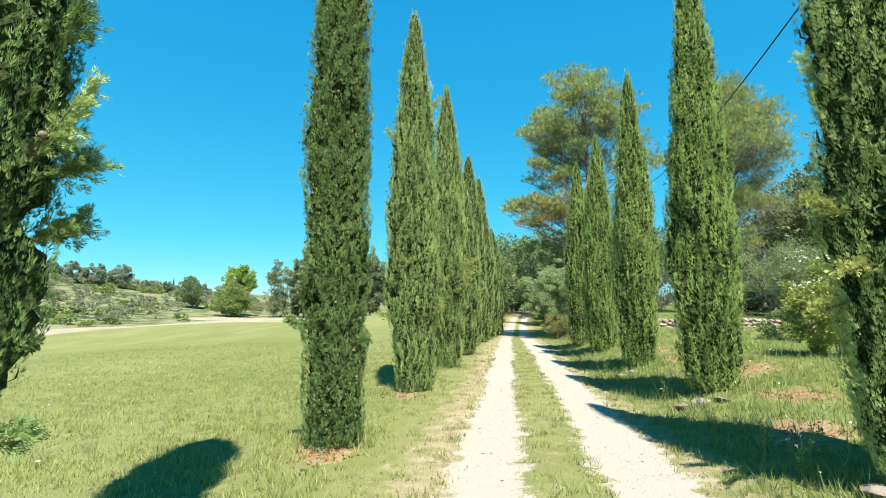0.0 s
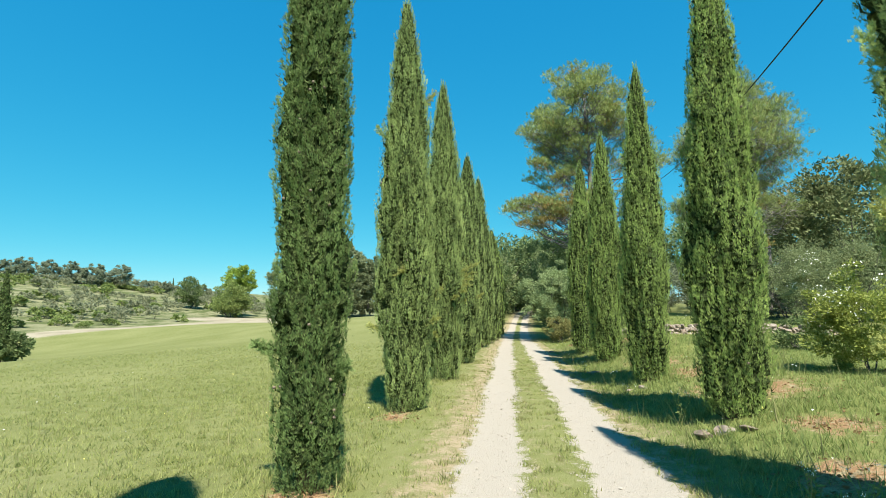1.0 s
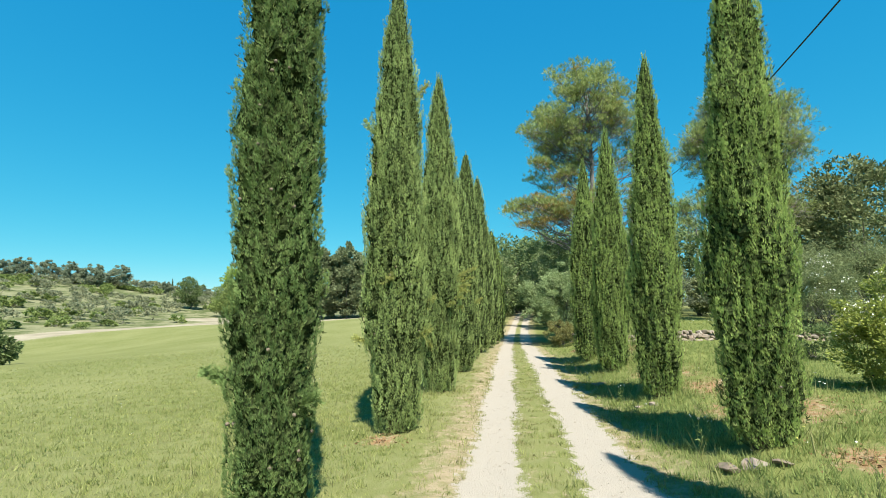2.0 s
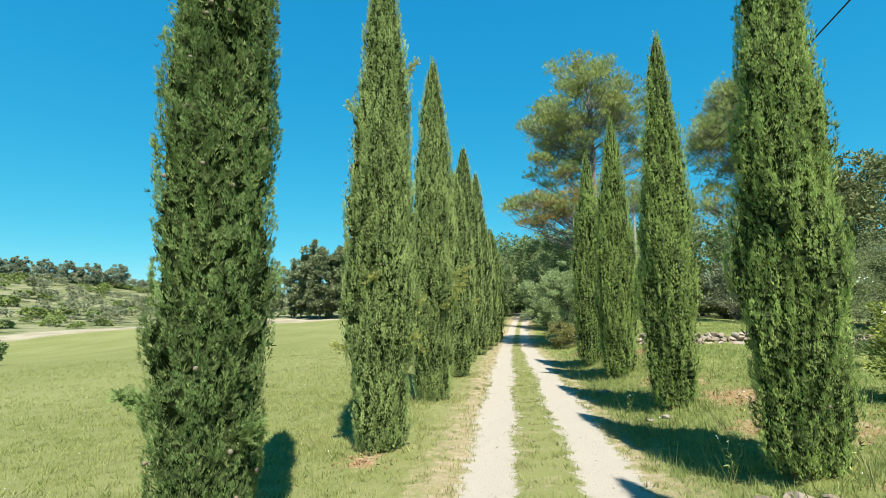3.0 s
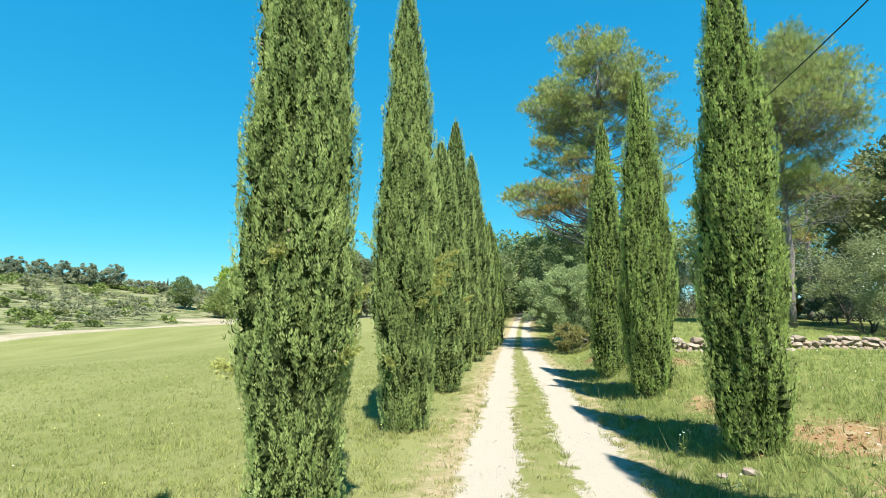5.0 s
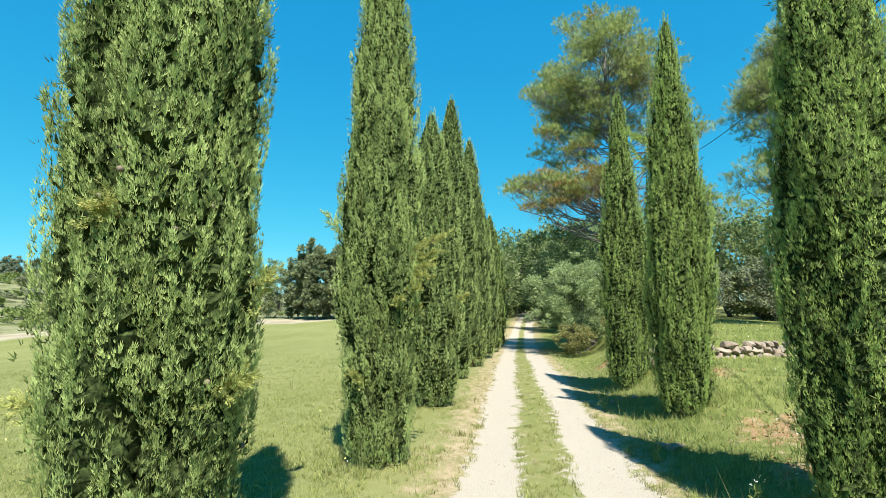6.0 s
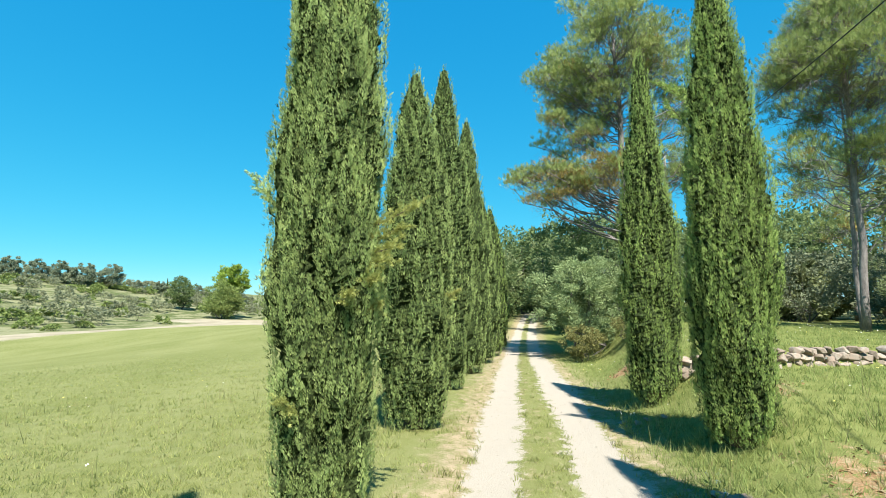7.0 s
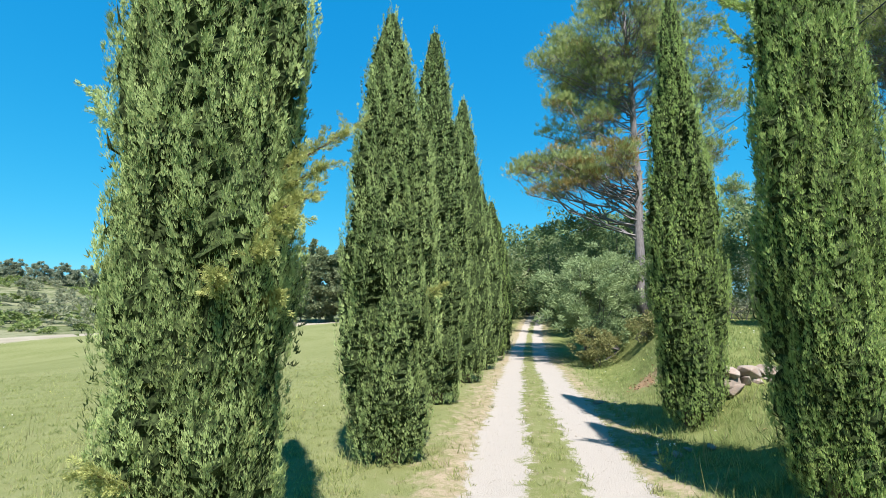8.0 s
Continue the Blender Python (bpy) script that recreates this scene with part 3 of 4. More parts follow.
cypress((-0.08, 12.60), 8.95, 0.64, "plume", CYPRESS, LEFT_LABEL, 13, 1950, 57, lean=(-0.004, 0.0), spray=0.052, cones=24, length=0.25, shag=0.85, streak=1.6,
        twigs=((5.6, 3.0, 0.3, 0.35, False), (1.6, 3.4, 0.35, 0.1, True), (6.4, 0.2, 0.3, 0.3, True), (2.2, -0.1, 0.3, 0.25, True), (1.75, -0.3, 0.28, 0.1, True), (2.75, -1.6, 0.12, 0.05, True)))
cypress((0.43, 17.13), 9.15, 0.66, "plume", CYPRESS, LEFT_LABEL + ", yellowing", 14, 2000, 58, spray=0.053, length=0.27, shag=0.8, streak=1.4,
        twigs=((3.1, -0.2, 0.62, 0.25, True), (2.8, -0.4, 0.5, 0.1, True), (2.5, -0.7, 0.45, 0.05, True), (3.2, 3.3, 0.4, 0.5, False), (1.2, -1.9, 0.35, 0.2, True), (2.3, -1.0, 0.35, 0.1, True), (2.95, -0.3, 0.5, 0.15, True), (2.65, -0.55, 0.45, 0.1, True), (2.2, -0.5, 0.3, 0.1, True)))
cypress((0.82, 21.62), 7.25, 0.80, "plume", CYPRESS, LEFT_LABEL, 15, 1300, 38, length=0.28, shag=0.85, spray=0.066, streak=1.4, twigs=((2.4, 0.0, 0.35, 0.2, True),))
cypress((1.10, 26.36), 9.75, 0.86, "plume", CYPRESS, FAR_LABEL, 16, 1050, 32, length=0.28)
cypress((1.68, 30.5), 9.75, 0.86, "plume", CYPRESS, FAR_LABEL, 17, 850, 28, length=0.3, spray=0.085)
cypress((2.25, 35.2), 7.9, 0.84, "plume", CYPRESS, FAR_LABEL, 18, 420, 22, length=0.38, spray=0.11)
cypress((2.8, 40.2), 8.5, 0.84, "plume", CYPRESS_LUSH, FAR_LABEL, 19, 420, 20, length=0.4, spray=0.11)
cypress((3.3, 45.0), 8.4, 0.84, "plume", CYPRESS_LUSH, FAR_LABEL, 20, 400, 20, length=0.4, spray=0.11)
cypress((4.90, 5.95), 8.4, 0.60, "spire", CYPRESS, "tall cypress with ragged yellow-green side sprays on the bank", 21, 1150, 52, length=0.30, shag=1.0, spray=0.054,
        twigs=((3.3, 2.9, 0.25, 0.45, False), (2.2, 3.3, 0.45, 0.15, True), (1.8, 3.6, 0.5, -0.1, True), (1.5, 3.0, 0.35, -0.1, True)))
cypress((5.26, 10.40), 8.2, 0.61, "spire", CYPRESS_LUSH, RIGHT_LABEL, 22, 1400, 38, cones=8, length=0.30, shag=0.58, spray=0.068, streak=1.5)
cypress((5.45, 14.66), 7.95, 0.60, "spire", CYPRESS_LUSH, RIGHT_LABEL, 23, 1350, 36, length=0.30, shag=0.58, spray=0.068, streak=1.5)
cypress((5.74, 19.36), 7.85, 0.65, "spire", CYPRESS_LUSH, "green cypress on the bank with one stray limb", 24, 1450, 38, length=0.30, shag=0.58, spray=0.068, streak=1.5,
        twigs=((5.1, 3.0, 0.55, 0.3, False), (4.6, 2.9, 0.4, 0.5, False), (5.2, 2.9, 0.45, 0.2, False)))
cypress((5.80, 23.0), 7.95, 0.68, "spire", CYPRESS_LUSH, RIGHT_LABEL, 25, 1150, 30, length=0.30, shag=0.58, spray=0.070, streak=1.5)


# ---- pines and broadleaved trees ----
def limb_line(start, end, rng, wob=0.12, n=6):
    a = np.linspace(0, 1, n)[:, None]
    line = start * (1 - a) + end * a
    span = np.linalg.norm(end - start)
    line[1:-1] += rng.normal(0, wob * span * 0.35, (n - 2, 3))
    line[:, 2] += np.sin(a[:, 0] * np.pi) * span * -0.05
    return line


def pine(place, height, lobes, label, seed, limbs=100, tufts=46, trunk_r=0.24, lean=(0.0, 0.0), group="pines", size=0.34, wide=0.10, needles=6):
    """An Aleppo pine: a bare trunk, wiry limbs and twigs, and airy cushions of needles on the upper side of each lobe of the crown.
    lobes: centre from the foot, half width, half height, share of the limbs, share of drying cushions."""
    rng = np.random.default_rng(seed)
    tree = thing("pine_tree", (place[0], place[1], float(land(place[0], place[1])) - 0.05), label, "pine tree", group)
    a = np.linspace(0, 0.88, 12)
    wander = np.cumsum(rng.normal(0, 0.005 * height, (12, 2)), axis=0) * (a[:, None] > 0.1)
    line = np.stack([wander[:, 0] + lean[0] * a * height, wander[:, 1] + lean[1] * a * height, a * height], 1)
    piece("trunk", mesh_of("pine_trunk", *tube(line, trunk_r * (1 - 0.86 * a) + 0.02, 10), PINEBARK, True), tree, "pale grey bare trunk")
    share = np.array([lobe[5] for lobe in lobes], dtype=float)
    wood, green, rusty, twigs = [], [], [], []
    for lobe, count in zip(lobes, np.round(limbs * share / share.sum()).astype(int)):
        cx, cy, cz, rx, rz, _, rust = lobe
        for i in range(count):
            q = unit(rng.normal(size=3))
            q[2] = abs(q[2]) if rng.uniform() < 0.72 else q[2] * 0.5
            q *= rng.uniform(0.35, 1.0) ** 0.4 * (1 + 0.22 * noise.noise(Vector(q * 2.2) + Vector((seed * 2.7 + cx, 0, 0))))
            end = np.array([cx + q[0] * rx, cy + q[1] * rx, min(cz + q[2] * rz, height)])
            across = math.hypot(end[0] - lean[0] * end[2], end[1] - lean[1] * end[2])
            f = min(0.86, max(0.22, (end[2] - rng.uniform(0.25, 0.7) * across) / height - 0.03))
            start = np.array([np.interp(f, a, line[:, c]) for c in range(3)])
            main = limb_line(start, end, rng)
            wood.append(tube(main, np.linspace(0.07 * (1.1 - f), 0.014, 6) * trunk_r / 0.24, 4))
            th = math.atan2(end[1] - start[1], end[0] - start[0])
            for j in range(rng.integers(4, 7)):
                s = rng.uniform(0.66, 1.0)
                p0 = np.array([np.interp(s, np.linspace(0, 1, 6), main[:, c]) for c in range(3)])
                d = unit(np.array([math.cos(th), math.sin(th), 0.55]) + rng.normal(0, 0.75, 3))
                p1 = p0 + d * rng.uniform(0.3, 0.9) * rx / 3.0
                p1[2] = min(p1[2], height - 0.1)
                wood.append(tube(limb_line(p0, p1, rng, 0.1, 4), (0.020, 0.016, 0.011, 0.006), 3))
                r = rng.uniform(0.34, 0.74)
                n = int(tufts * rng.uniform(0.6, 1.2))
                o = unit(rng.normal(size=(n, 3))) * rng.uniform(0.15, 1, (n, 1)) ** 0.5 * np.array([r, r, r * 0.6])
                o[:, 2] = np.where(rng.uniform(0, 1, n) < 0.75, np.abs(o[:, 2]), o[:, 2] * 0.4)
                v = fronds(p1 + o, 0.7 * o + np.array([0, 0, 0.8 * r]) + rng.normal(0, 0.25 * r, (n, 3)), rng.uniform(0.7, 1.25, n) * size, rng, needles, wide, 0.40)
                hue = np.tile((0.0, 0.1, 0.25), n * needles) + rng.uniform(0.0, 0.85)
                (rusty if rng.uniform() < rust * (1.0 if q[2] < 0.35 else 0.4) else green).append((*v, hue))
                m = 3
                tw = unit(rng.normal(size=(m, 3)) + np.array([math.cos(th), math.sin(th), 0.2]))
                twigs.append(fronds(np.repeat((p0 * 0.5 + p1 * 0.5)[None], m, 0), tw, rng.uniform(0.5, 1.1, m), rng, 4, 0.020, 0.55))
            # bare twigs on the shaded inner part of the limb
            m = 7
            s = rng.uniform(0.25, 0.9, m)
            foot = np.stack([np.interp(s, np.linspace(0, 1, 6), main[:, c]) for c in range(3)], 1)
            twigs.append(fronds(foot, rng.normal(0, 0.6, (m, 3)) + np.array([math.cos(th), math.sin(th), 0.1]), rng.uniform(0.7, 1.5, m), rng, 6, 0.016, 0.6))
    piece("branchwork", mesh_of("pine_limbs", *join(wood + twigs), PINEBARK), tree, "wiry grey limbs")["kind"] = "stuff"
    for name, cushions, material, words in (("crown", green, PINE, "airy yellow-green needle cushions"), ("lower_crown", rusty, PINE_RUST, "rusty drying needle cushions")):
        if cushions:
            me = mesh_of("pine_" + name, *join([c[:2] for c in cushions]), material)
            me.attributes.new("tone", "FLOAT", "POINT").data.foreach_set("value", np.concatenate([c[2] for c in cushions]).astype(np.float32))
            piece(name, me, tree, words)
    return tree


def broadleaf(name, place, height, spread, clear, material, label, category, seed, clumps=70, per=90, leaf=0.09, stems=1, trunk_r=0.12,
              ragged=0.3, flowers=None, group="", bark=None, flat=1.0, narrow=0.45, limbs=8, puff=1.0, single=False):
    """A broadleaved tree or bush: stems, limbs, and an uneven crown of leaf clumps."""
    rng = np.random.default_rng(seed)
    tree = thing(name, (place[0], place[1], float(land(place[0], place[1])) - 0.04), label, category, group)
    wood, foliage, bloom = [], [], []
    mid = clear + (height - clear) * 0.5
    half = (height - clear) * 0.5
    fork = max(0.12 * height, clear * 0.9)
    for s in range(stems):
        foot = np.array([rng.normal(0, 0.08 * spread * (stems > 1)), rng.normal(0, 0.08 * spread * (stems > 1)), 0.0])
        head = foot * 2.2 + np.array([rng.normal(0, 0.05 * height), rng.normal(0, 0.05 * height), fork])
        stem = mesh_of("stem", *tube(limb_line(foot, head, rng, 0.06), np.linspace(trunk_r, trunk_r * 0.7, 6), 8), bark or OAKBARK, True)
        piece("trunk" if stems == 1 else "stem", stem, tree)
        for b in range(max(3, limbs // stems)):
            q = unit(rng.normal(size=3)) * rng.uniform(0.5, 0.9)
            end = np.array([q[0] * spread, q[1] * spread, mid + q[2] * half])
            end[2] = max(end[2], fork * 1.05)
            wood.append(tube(limb_line(head, end, rng, 0.12, 4), np.linspace(trunk_r * 0.5, trunk_r * 0.08, 4), 4))
    for c in range(clumps):
        q = unit(rng.normal(size=3)) * rng.uniform(0.15, 1.0) ** 0.42
        bulge = 1 + ragged * noise.noise(Vector(q * 1.7) + Vector((seed * 3.1, 0, 0)))
        centre = np.array([q[0] * spread * bulge, q[1] * spread * bulge, mid + q[2] * half * bulge])
        r = rng.uniform(0.16, 0.32) * puff * spread * (1 - 0.3 * abs(q[2]))
        n = int(per * rng.uniform(0.6, 1.3))
        o = unit(rng.normal(size=(n, 3))) * rng.uniform(0.1, 1, (n, 1)) ** 0.45 * np.array([r, r, r * 0.75 * flat])
        p = centre + o
        p[:, 2] = np.maximum(p[:, 2], 0.06)
        out = o + np.array([q[0], q[1], 0.4]) * r * 0.8 + rng.normal(0, 0.5 * r, (n, 3))
        foliage.append(leaves(p, out, rng.uniform(0.65, 1.3, n) * leaf, rng, narrow, o / r + np.array([q[0] * 0.6, q[1] * 0.6, 0.5]), single))
        if flowers is not None and q[2] > -0.25 and rng.uniform() < flowers:
            m = 16
            o = unit(rng.normal(size=(m, 3))) * r * rng.uniform(0.95, 1.1, (m, 1))
            o[:, 2] = np.abs(o[:, 2])
            bloom.append(leaves(centre + o, rng.normal(size=(m, 3)), np.full(m, leaf * 0.55), rng, 0.9))
    piece("branchwork", mesh_of("limbs", *join(wood), bark or OAKBARK), tree)["kind"] = "stuff"
    piece("crown", mesh_of("crown", *join(foliage), material), tree)
    if bloom:
        piece("blossom", mesh_of("blossom", *join(bloom), PETAL), tree, "clusters of white blossom")
    return tree


def again(tree, x, y, scale=1.0, turn=0.0, tall=1.0, label="", group=""):
    ob = copy_thing(tree, Matrix.Translation((x, y, float(land(x, y)) - 0.05)) @ Matrix.Rotation(turn, 4, "Z") @ Matrix.Diagonal((scale, scale, scale * tall, 1)))
    return tagged(ob, label, "", group)


pine((10.3, 40.0), 18.7,
     ((-0.9, 0.0, 14.6, 3.6, 3.8, 10, 0.05), (-3.7, 0.0, 13.2, 1.8, 1.5, 2.2, 0.05), (-3.2, 0.0, 10.4, 2.3, 0.9, 1.8, 0.15), (-1.2, -0.3, 11.6, 2.4, 1.0, 1.5, 0.1), (-4.7, -0.5, 7.3, 2.1, 1.3, 2.6, 0.5), (-1.9, -1.0, 7.7, 2.2, 1.2, 2.4, 0.5),
      (4.2, 0.0, 11.9, 1.9, 2.0, 1.6, 0.1), (2.6, 0.0, 14.9, 1.9, 2.0, 1.8, 0.05), (3.0, -0.5, 8.6, 2.0, 1.1, 1.2, 0.3)),
     "large airy umbrella pine with yellow-green needle cushions and rusty lower limbs", 31, 200, 36, 0.25, (-0.045, 0.0), group="big pines beside the track", size=0.36, wide=0.135, needles=5)
pine((15.85, 30.8), 13.8, ((0.5, 0.0, 9.2, 3.0, 3.6, 9, 0.03), (0.3, 0.0, 11.4, 1.7, 2.3, 2.6, 0.0), (-1.5, -0.6, 9.6, 1.5, 1.5, 1.4, 0.0), (-1.0, -0.5, 6.4, 2.2, 0.9, 1.2, 0.1), (2.0, 0.0, 6.0, 1.9, 1.0, 1.0, 0.1)),
     "tall full pine with a straight grey trunk behind the stone wall", 32, 150, 30, 0.125, (0.012, 0.0), group="big pines beside the track", size=0.32, wide=0.12, needles=5)
pine((16.5, 31.9), 10.5, ((0.6, 0.0, 8.0, 1.8, 2.2, 1, 0.0),), "slender second pine behind the stone wall", 33, 18, 34, 0.085, group="big pines beside the track", size=0.28)

broadleaf("holm_oak", (22.6, 31.5), 9.2, 4.2, 2.0, HOLM, "dark green oak behind the stone wall", "oak tree", 41, 210, 120, 0.2, 1, 0.22, single=True, narrow=0.55, puff=0.75)
broadleaf("olive_tree", (19.2, 27.6), 4.6, 2.9, 0.3, OLIVE, "grey-green bushy olive tree behind the wall", "olive tree", 42, 110, 170, 0.12, 3, 0.09, narrow=0.3)
broadleaf("twiggy_shrub", (17.9, 29.4), 4.4, 2.3, 0.2, OLIVE, "grey-green twiggy shrub behind the stone wall", "shrub", 63, 70, 100, 0.12, 5, 0.05, narrow=0.3, limbs=40, puff=0.7)
broadleaf("blossom_shrub", (17.1, 26.6), 3.5, 1.25, 0.3, OLIVE, "tall pale shrub with white blossom behind the wall", "shrub", 43, 50, 90, 0.13, 4, 0.035, flowers=0.4, narrow=0.3)
broadleaf("flowering_shrub", (9.0, 12.75), 2.0, 0.92, 0.12, SHRUB, "rounded yellow-green shrub with white flower heads in grass", "shrub", 44, 80, 190, 0.07, 5, 0.02, ragged=0.7, flowers=0.5)
broadleaf("small_bush", (11.0, 18.2), 1.1, 0.75, 0.0, OAK, "small dark green bush in the grass", "bush", 45, 34, 80, 0.09, 4, 0.015)
broadleaf("roadside_oak", (7.5, 38.4), 5.6, 2.6, 0.7, VERGE_OAK, "bushy grey-green oak overhanging the track", "oak tree", 46, 190, 110, 0.15, 3, 0.09, puff=0.58, flat=0.75, narrow=0.32, ragged=0.5)
broadleaf("roadside_oak", (8.0, 41.8), 8.0, 3.0, 0.8, OAK, "tall leafy oak under the big pine", "oak tree", 61, 190, 80, 0.17, 2, 0.12, puff=0.62, ragged=0.5)
broadleaf("roadside_oak", (11.6, 36.6), 4.4, 2.1, 0.2, OAK, "bushy dark oak on the bank", "oak tree", 47, 90, 160, 0.12, 3, 0.08)
broadleaf("brown_bush", (7.0, 36.2), 1.75, 0.95, 0.0, RUSTBUSH, "low brownish bush at the edge of the track", "bush", 48, 46, 90, 0.11, 5, 0.02)
broadleaf("brown_bush", (8.7, 34.6), 1.2, 0.9, 0.0, RUSTBUSH, "low reddish-brown bush on the bank", "bush", 49, 36, 80, 0.11, 5, 0.02)

# woods at the end of the track and behind the wall
wood_oak = broadleaf("woodland_oak", (12.8, 58.0), 9.0, 3.9, 1.2, OAK, "leafy green oak at the edge of the wood", "oak tree", 51, 100, 48, 0.31, 1, 0.2, puff=0.8, single=True, narrow=0.55, group="trees of the wood")
wood_ash = broadleaf("woodland_tree", (3.4, 74.0), 10.5, 3.8, 2.2, OLIVE, "pale green broadleaved tree at the end of the track", "tree", 52, 110, 56, 0.30, 1, 0.18, puff=0.8, single=True, narrow=0.55, group="trees of the wood")
thicket = broadleaf("thicket_shrub", (19.5, 40.0), 4.2, 2.4, 0.1, THICKET, "grey-green twiggy shrub in the shade of the pines", "shrub", 53, 60, 72, 0.15, 4, 0.04, puff=0.8, single=True, narrow=0.55, group="undergrowth of the wood")
for x, y, s, a in ((6.3, 84, 1.5, 0.4), (9.6, 96, 1.6, 1.2), (13.2, 76, 1.4, 2.6), (3.0, 66, 1.1, 3.7), (15.5, 66, 1.2, 1), (12.5, 72, 1.0, 2), (19, 60, 1.1, 3), (6.5, 92, 1.2, 4), (14.5, 92, 1.3, 5), (24, 55, 1.1, 0.5), (30, 48, 1.15, 1.5), (31, 60, 1.2, 3.5),
                   (40, 52, 1.2, 4.5), (22, 70, 1.3, 0.8), (38, 74, 1.4, 3.1), (8, 108, 1.3, 1.1), (19, 108, 1.4, 2.0), (-2, 96, 1.2, 0.9), (3.5, 112, 1.3, 0.4), (9.5, 122, 1.4, 2.9), (14, 126, 1.3, 1.3), (1, 124, 1.4, 4.4), (5.2, 100, 0.9, 5.0)):
    again(wood_oak, x, y, s, a)
for x, y, s, a in ((2.2, 84, 1.0, 1), (13.5, 82, 1.15, 2), (-1, 108, 1.3, 3), (27, 84, 1.2, 4), (11.5, 100, 1.25, 5), (10.5, 62, 0.8, 2.2)):
    again(wood_ash, x, y, s, a)
for x, y, s, a in ((22.5, 37.5, 1.0, 1), (26, 41, 1.2, 2), (16.5, 43, 0.9, 3), (14.0, 46.5, 1.0, 4), (29, 36, 1.1, 5), (12.5, 51, 1.1, 1.6), (18.5, 49, 1.2, 2.7), (24, 47, 1.2, 3.8),
                   (36, 47, 1.3, 4.9), (26.5, 33.0, 0.9, 0.9), (12.2, 44.5, 0.8, 5.2), (20.5, 35.5, 0.7, 1.9), (4.2, 90, 1.0, 2.4), (10.2, 54.5, 0.7, 0.6), (5.8, 118, 1.6, 0.6), (9.8, 112, 1.5, 1.7), (8, 125, 1.6, 3.0), (12.5, 118, 1.5, 2.0), (2.5, 104, 1.2, 3.9)):
    again(thicket, x, y, s, a)
wood_bush = broadleaf("woodland_bush", (4.6, 106), 5.5, 3.6, 0.0, HOLM, "dense green bush closing the end of the track", "bush", 60, 90, 60, 0.40, 3, 0.08, puff=0.85, single=True, narrow=0.6, group="bushes of the wood")
for x, y, s, a in ((14.6, 112, 1.1, 1), (8.6, 124, 1.3, 2), (12.5, 126, 1.2, 3), (0.5, 116, 1.2, 4), (17.5, 100, 1.0, 5), (4.5, 126, 1.3, 0.5), (16.5, 122, 1.2, 2.4), (14.8, 76, 0.7, 1.2), (15.5, 55, 0.75, 2.1), (21, 44, 0.7, 3.2), (27, 50, 0.9, 0.2), (34, 43, 0.9, 1.9)):
    again(wood_bush, x, y, s, a)
wood_pine = pine((25.0, 44.0), 11.0, ((0.0, 0.0, 8.0, 3.4, 2.8, 3, 0.05), (0.0, 0.0, 5.0, 2.8, 1.4, 1, 0.2)), "pine in the wood behind the wall", 34, 34, 18, 0.18, group="pines of the wood", size=0.45, wide=0.16, needles=4)
for x, y, s, a in ((33, 52, 1.05, 1), (29, 66, 1.2, 2), (20, 80, 1.1, 4)):
    again(wood_pine, x, y, s, a)

# ---- far side of the field ----
far_cypress = cypress((-31.5, 36.0), 6.6, 0.6, "spire", CYPRESS_BLUE, "dark cypress standing alone beyond the grass field", 26, 200, 4, length=0.5, spray=0.2)
broadleaf("dark_bush", (-30.9, 36.4), 2.0, 0.95, 0.0, OAK, "dark rounded bush beyond the grass field", "bush", 54, 50, 60, 0.26, 4, 0.03)
broadleaf("yellow_tree", (-88, 191), 19.5, 5.0, 8.0, FRESH, "bright yellow-green tree top across the field", "tree", 55, 120, 70, 0.85, 1, 0.25)
broadleaf("green_bush", (-86, 182), 12.5, 6.6, 0.0, SCRUB_GREEN, "large rounded green bush across the field", "bush", 62, 130, 60, 0.75, 3, 0.2)
broadleaf("grey_poplar", (-74, 196), 23, 5.4, 1.0, OLIVE, "tall grey-green poplar across the field", "tree", 56, 100, 60, 0.75, 1, 0.3)
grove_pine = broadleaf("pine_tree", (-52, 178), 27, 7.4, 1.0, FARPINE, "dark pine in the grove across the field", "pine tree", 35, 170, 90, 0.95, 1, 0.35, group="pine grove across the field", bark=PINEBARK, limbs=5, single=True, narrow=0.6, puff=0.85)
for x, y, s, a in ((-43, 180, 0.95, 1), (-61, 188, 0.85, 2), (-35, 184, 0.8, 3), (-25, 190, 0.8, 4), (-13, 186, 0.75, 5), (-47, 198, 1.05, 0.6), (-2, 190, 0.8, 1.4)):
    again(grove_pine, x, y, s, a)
hill_olive = broadleaf("olive_tree", (-86, 92), 4.0, 2.8, 0.5, SCRUB, "small grey-green olive tree on the terraced hillside", "olive tree", 57, 13, 30, 0.55, 1, 0.10, limbs=3, single=True, narrow=0.6, group="olive trees on the hillside")
hill_green = broadleaf("hillside_bush", (-79, 84), 2.2, 1.8, 0.0, SCRUB_GREEN, "low green bush on the terraced hillside", "bush", 58, 12, 28, 0.48, 1, 0.06, limbs=3, single=True, narrow=0.6, group="bushes on the hillside")
spread_rng = np.random.default_rng(77)
for i in range(500):
    row = spread_rng.uniform(0, 1)
    x, y = -78 - 125 * row ** 1.15, spread_rng.uniform(55, 300)
    if x < -1.08 * y or -102 < x < -60 and 145 < y < 215:
        continue
    tree = hill_olive if i % 2 else hill_green
    again(tree, x, y, spread_rng.uniform(0.5, 1.25) * (1.25 if tree is hill_green else 1.0), spread_rng.uniform(0, 6), 0.85)
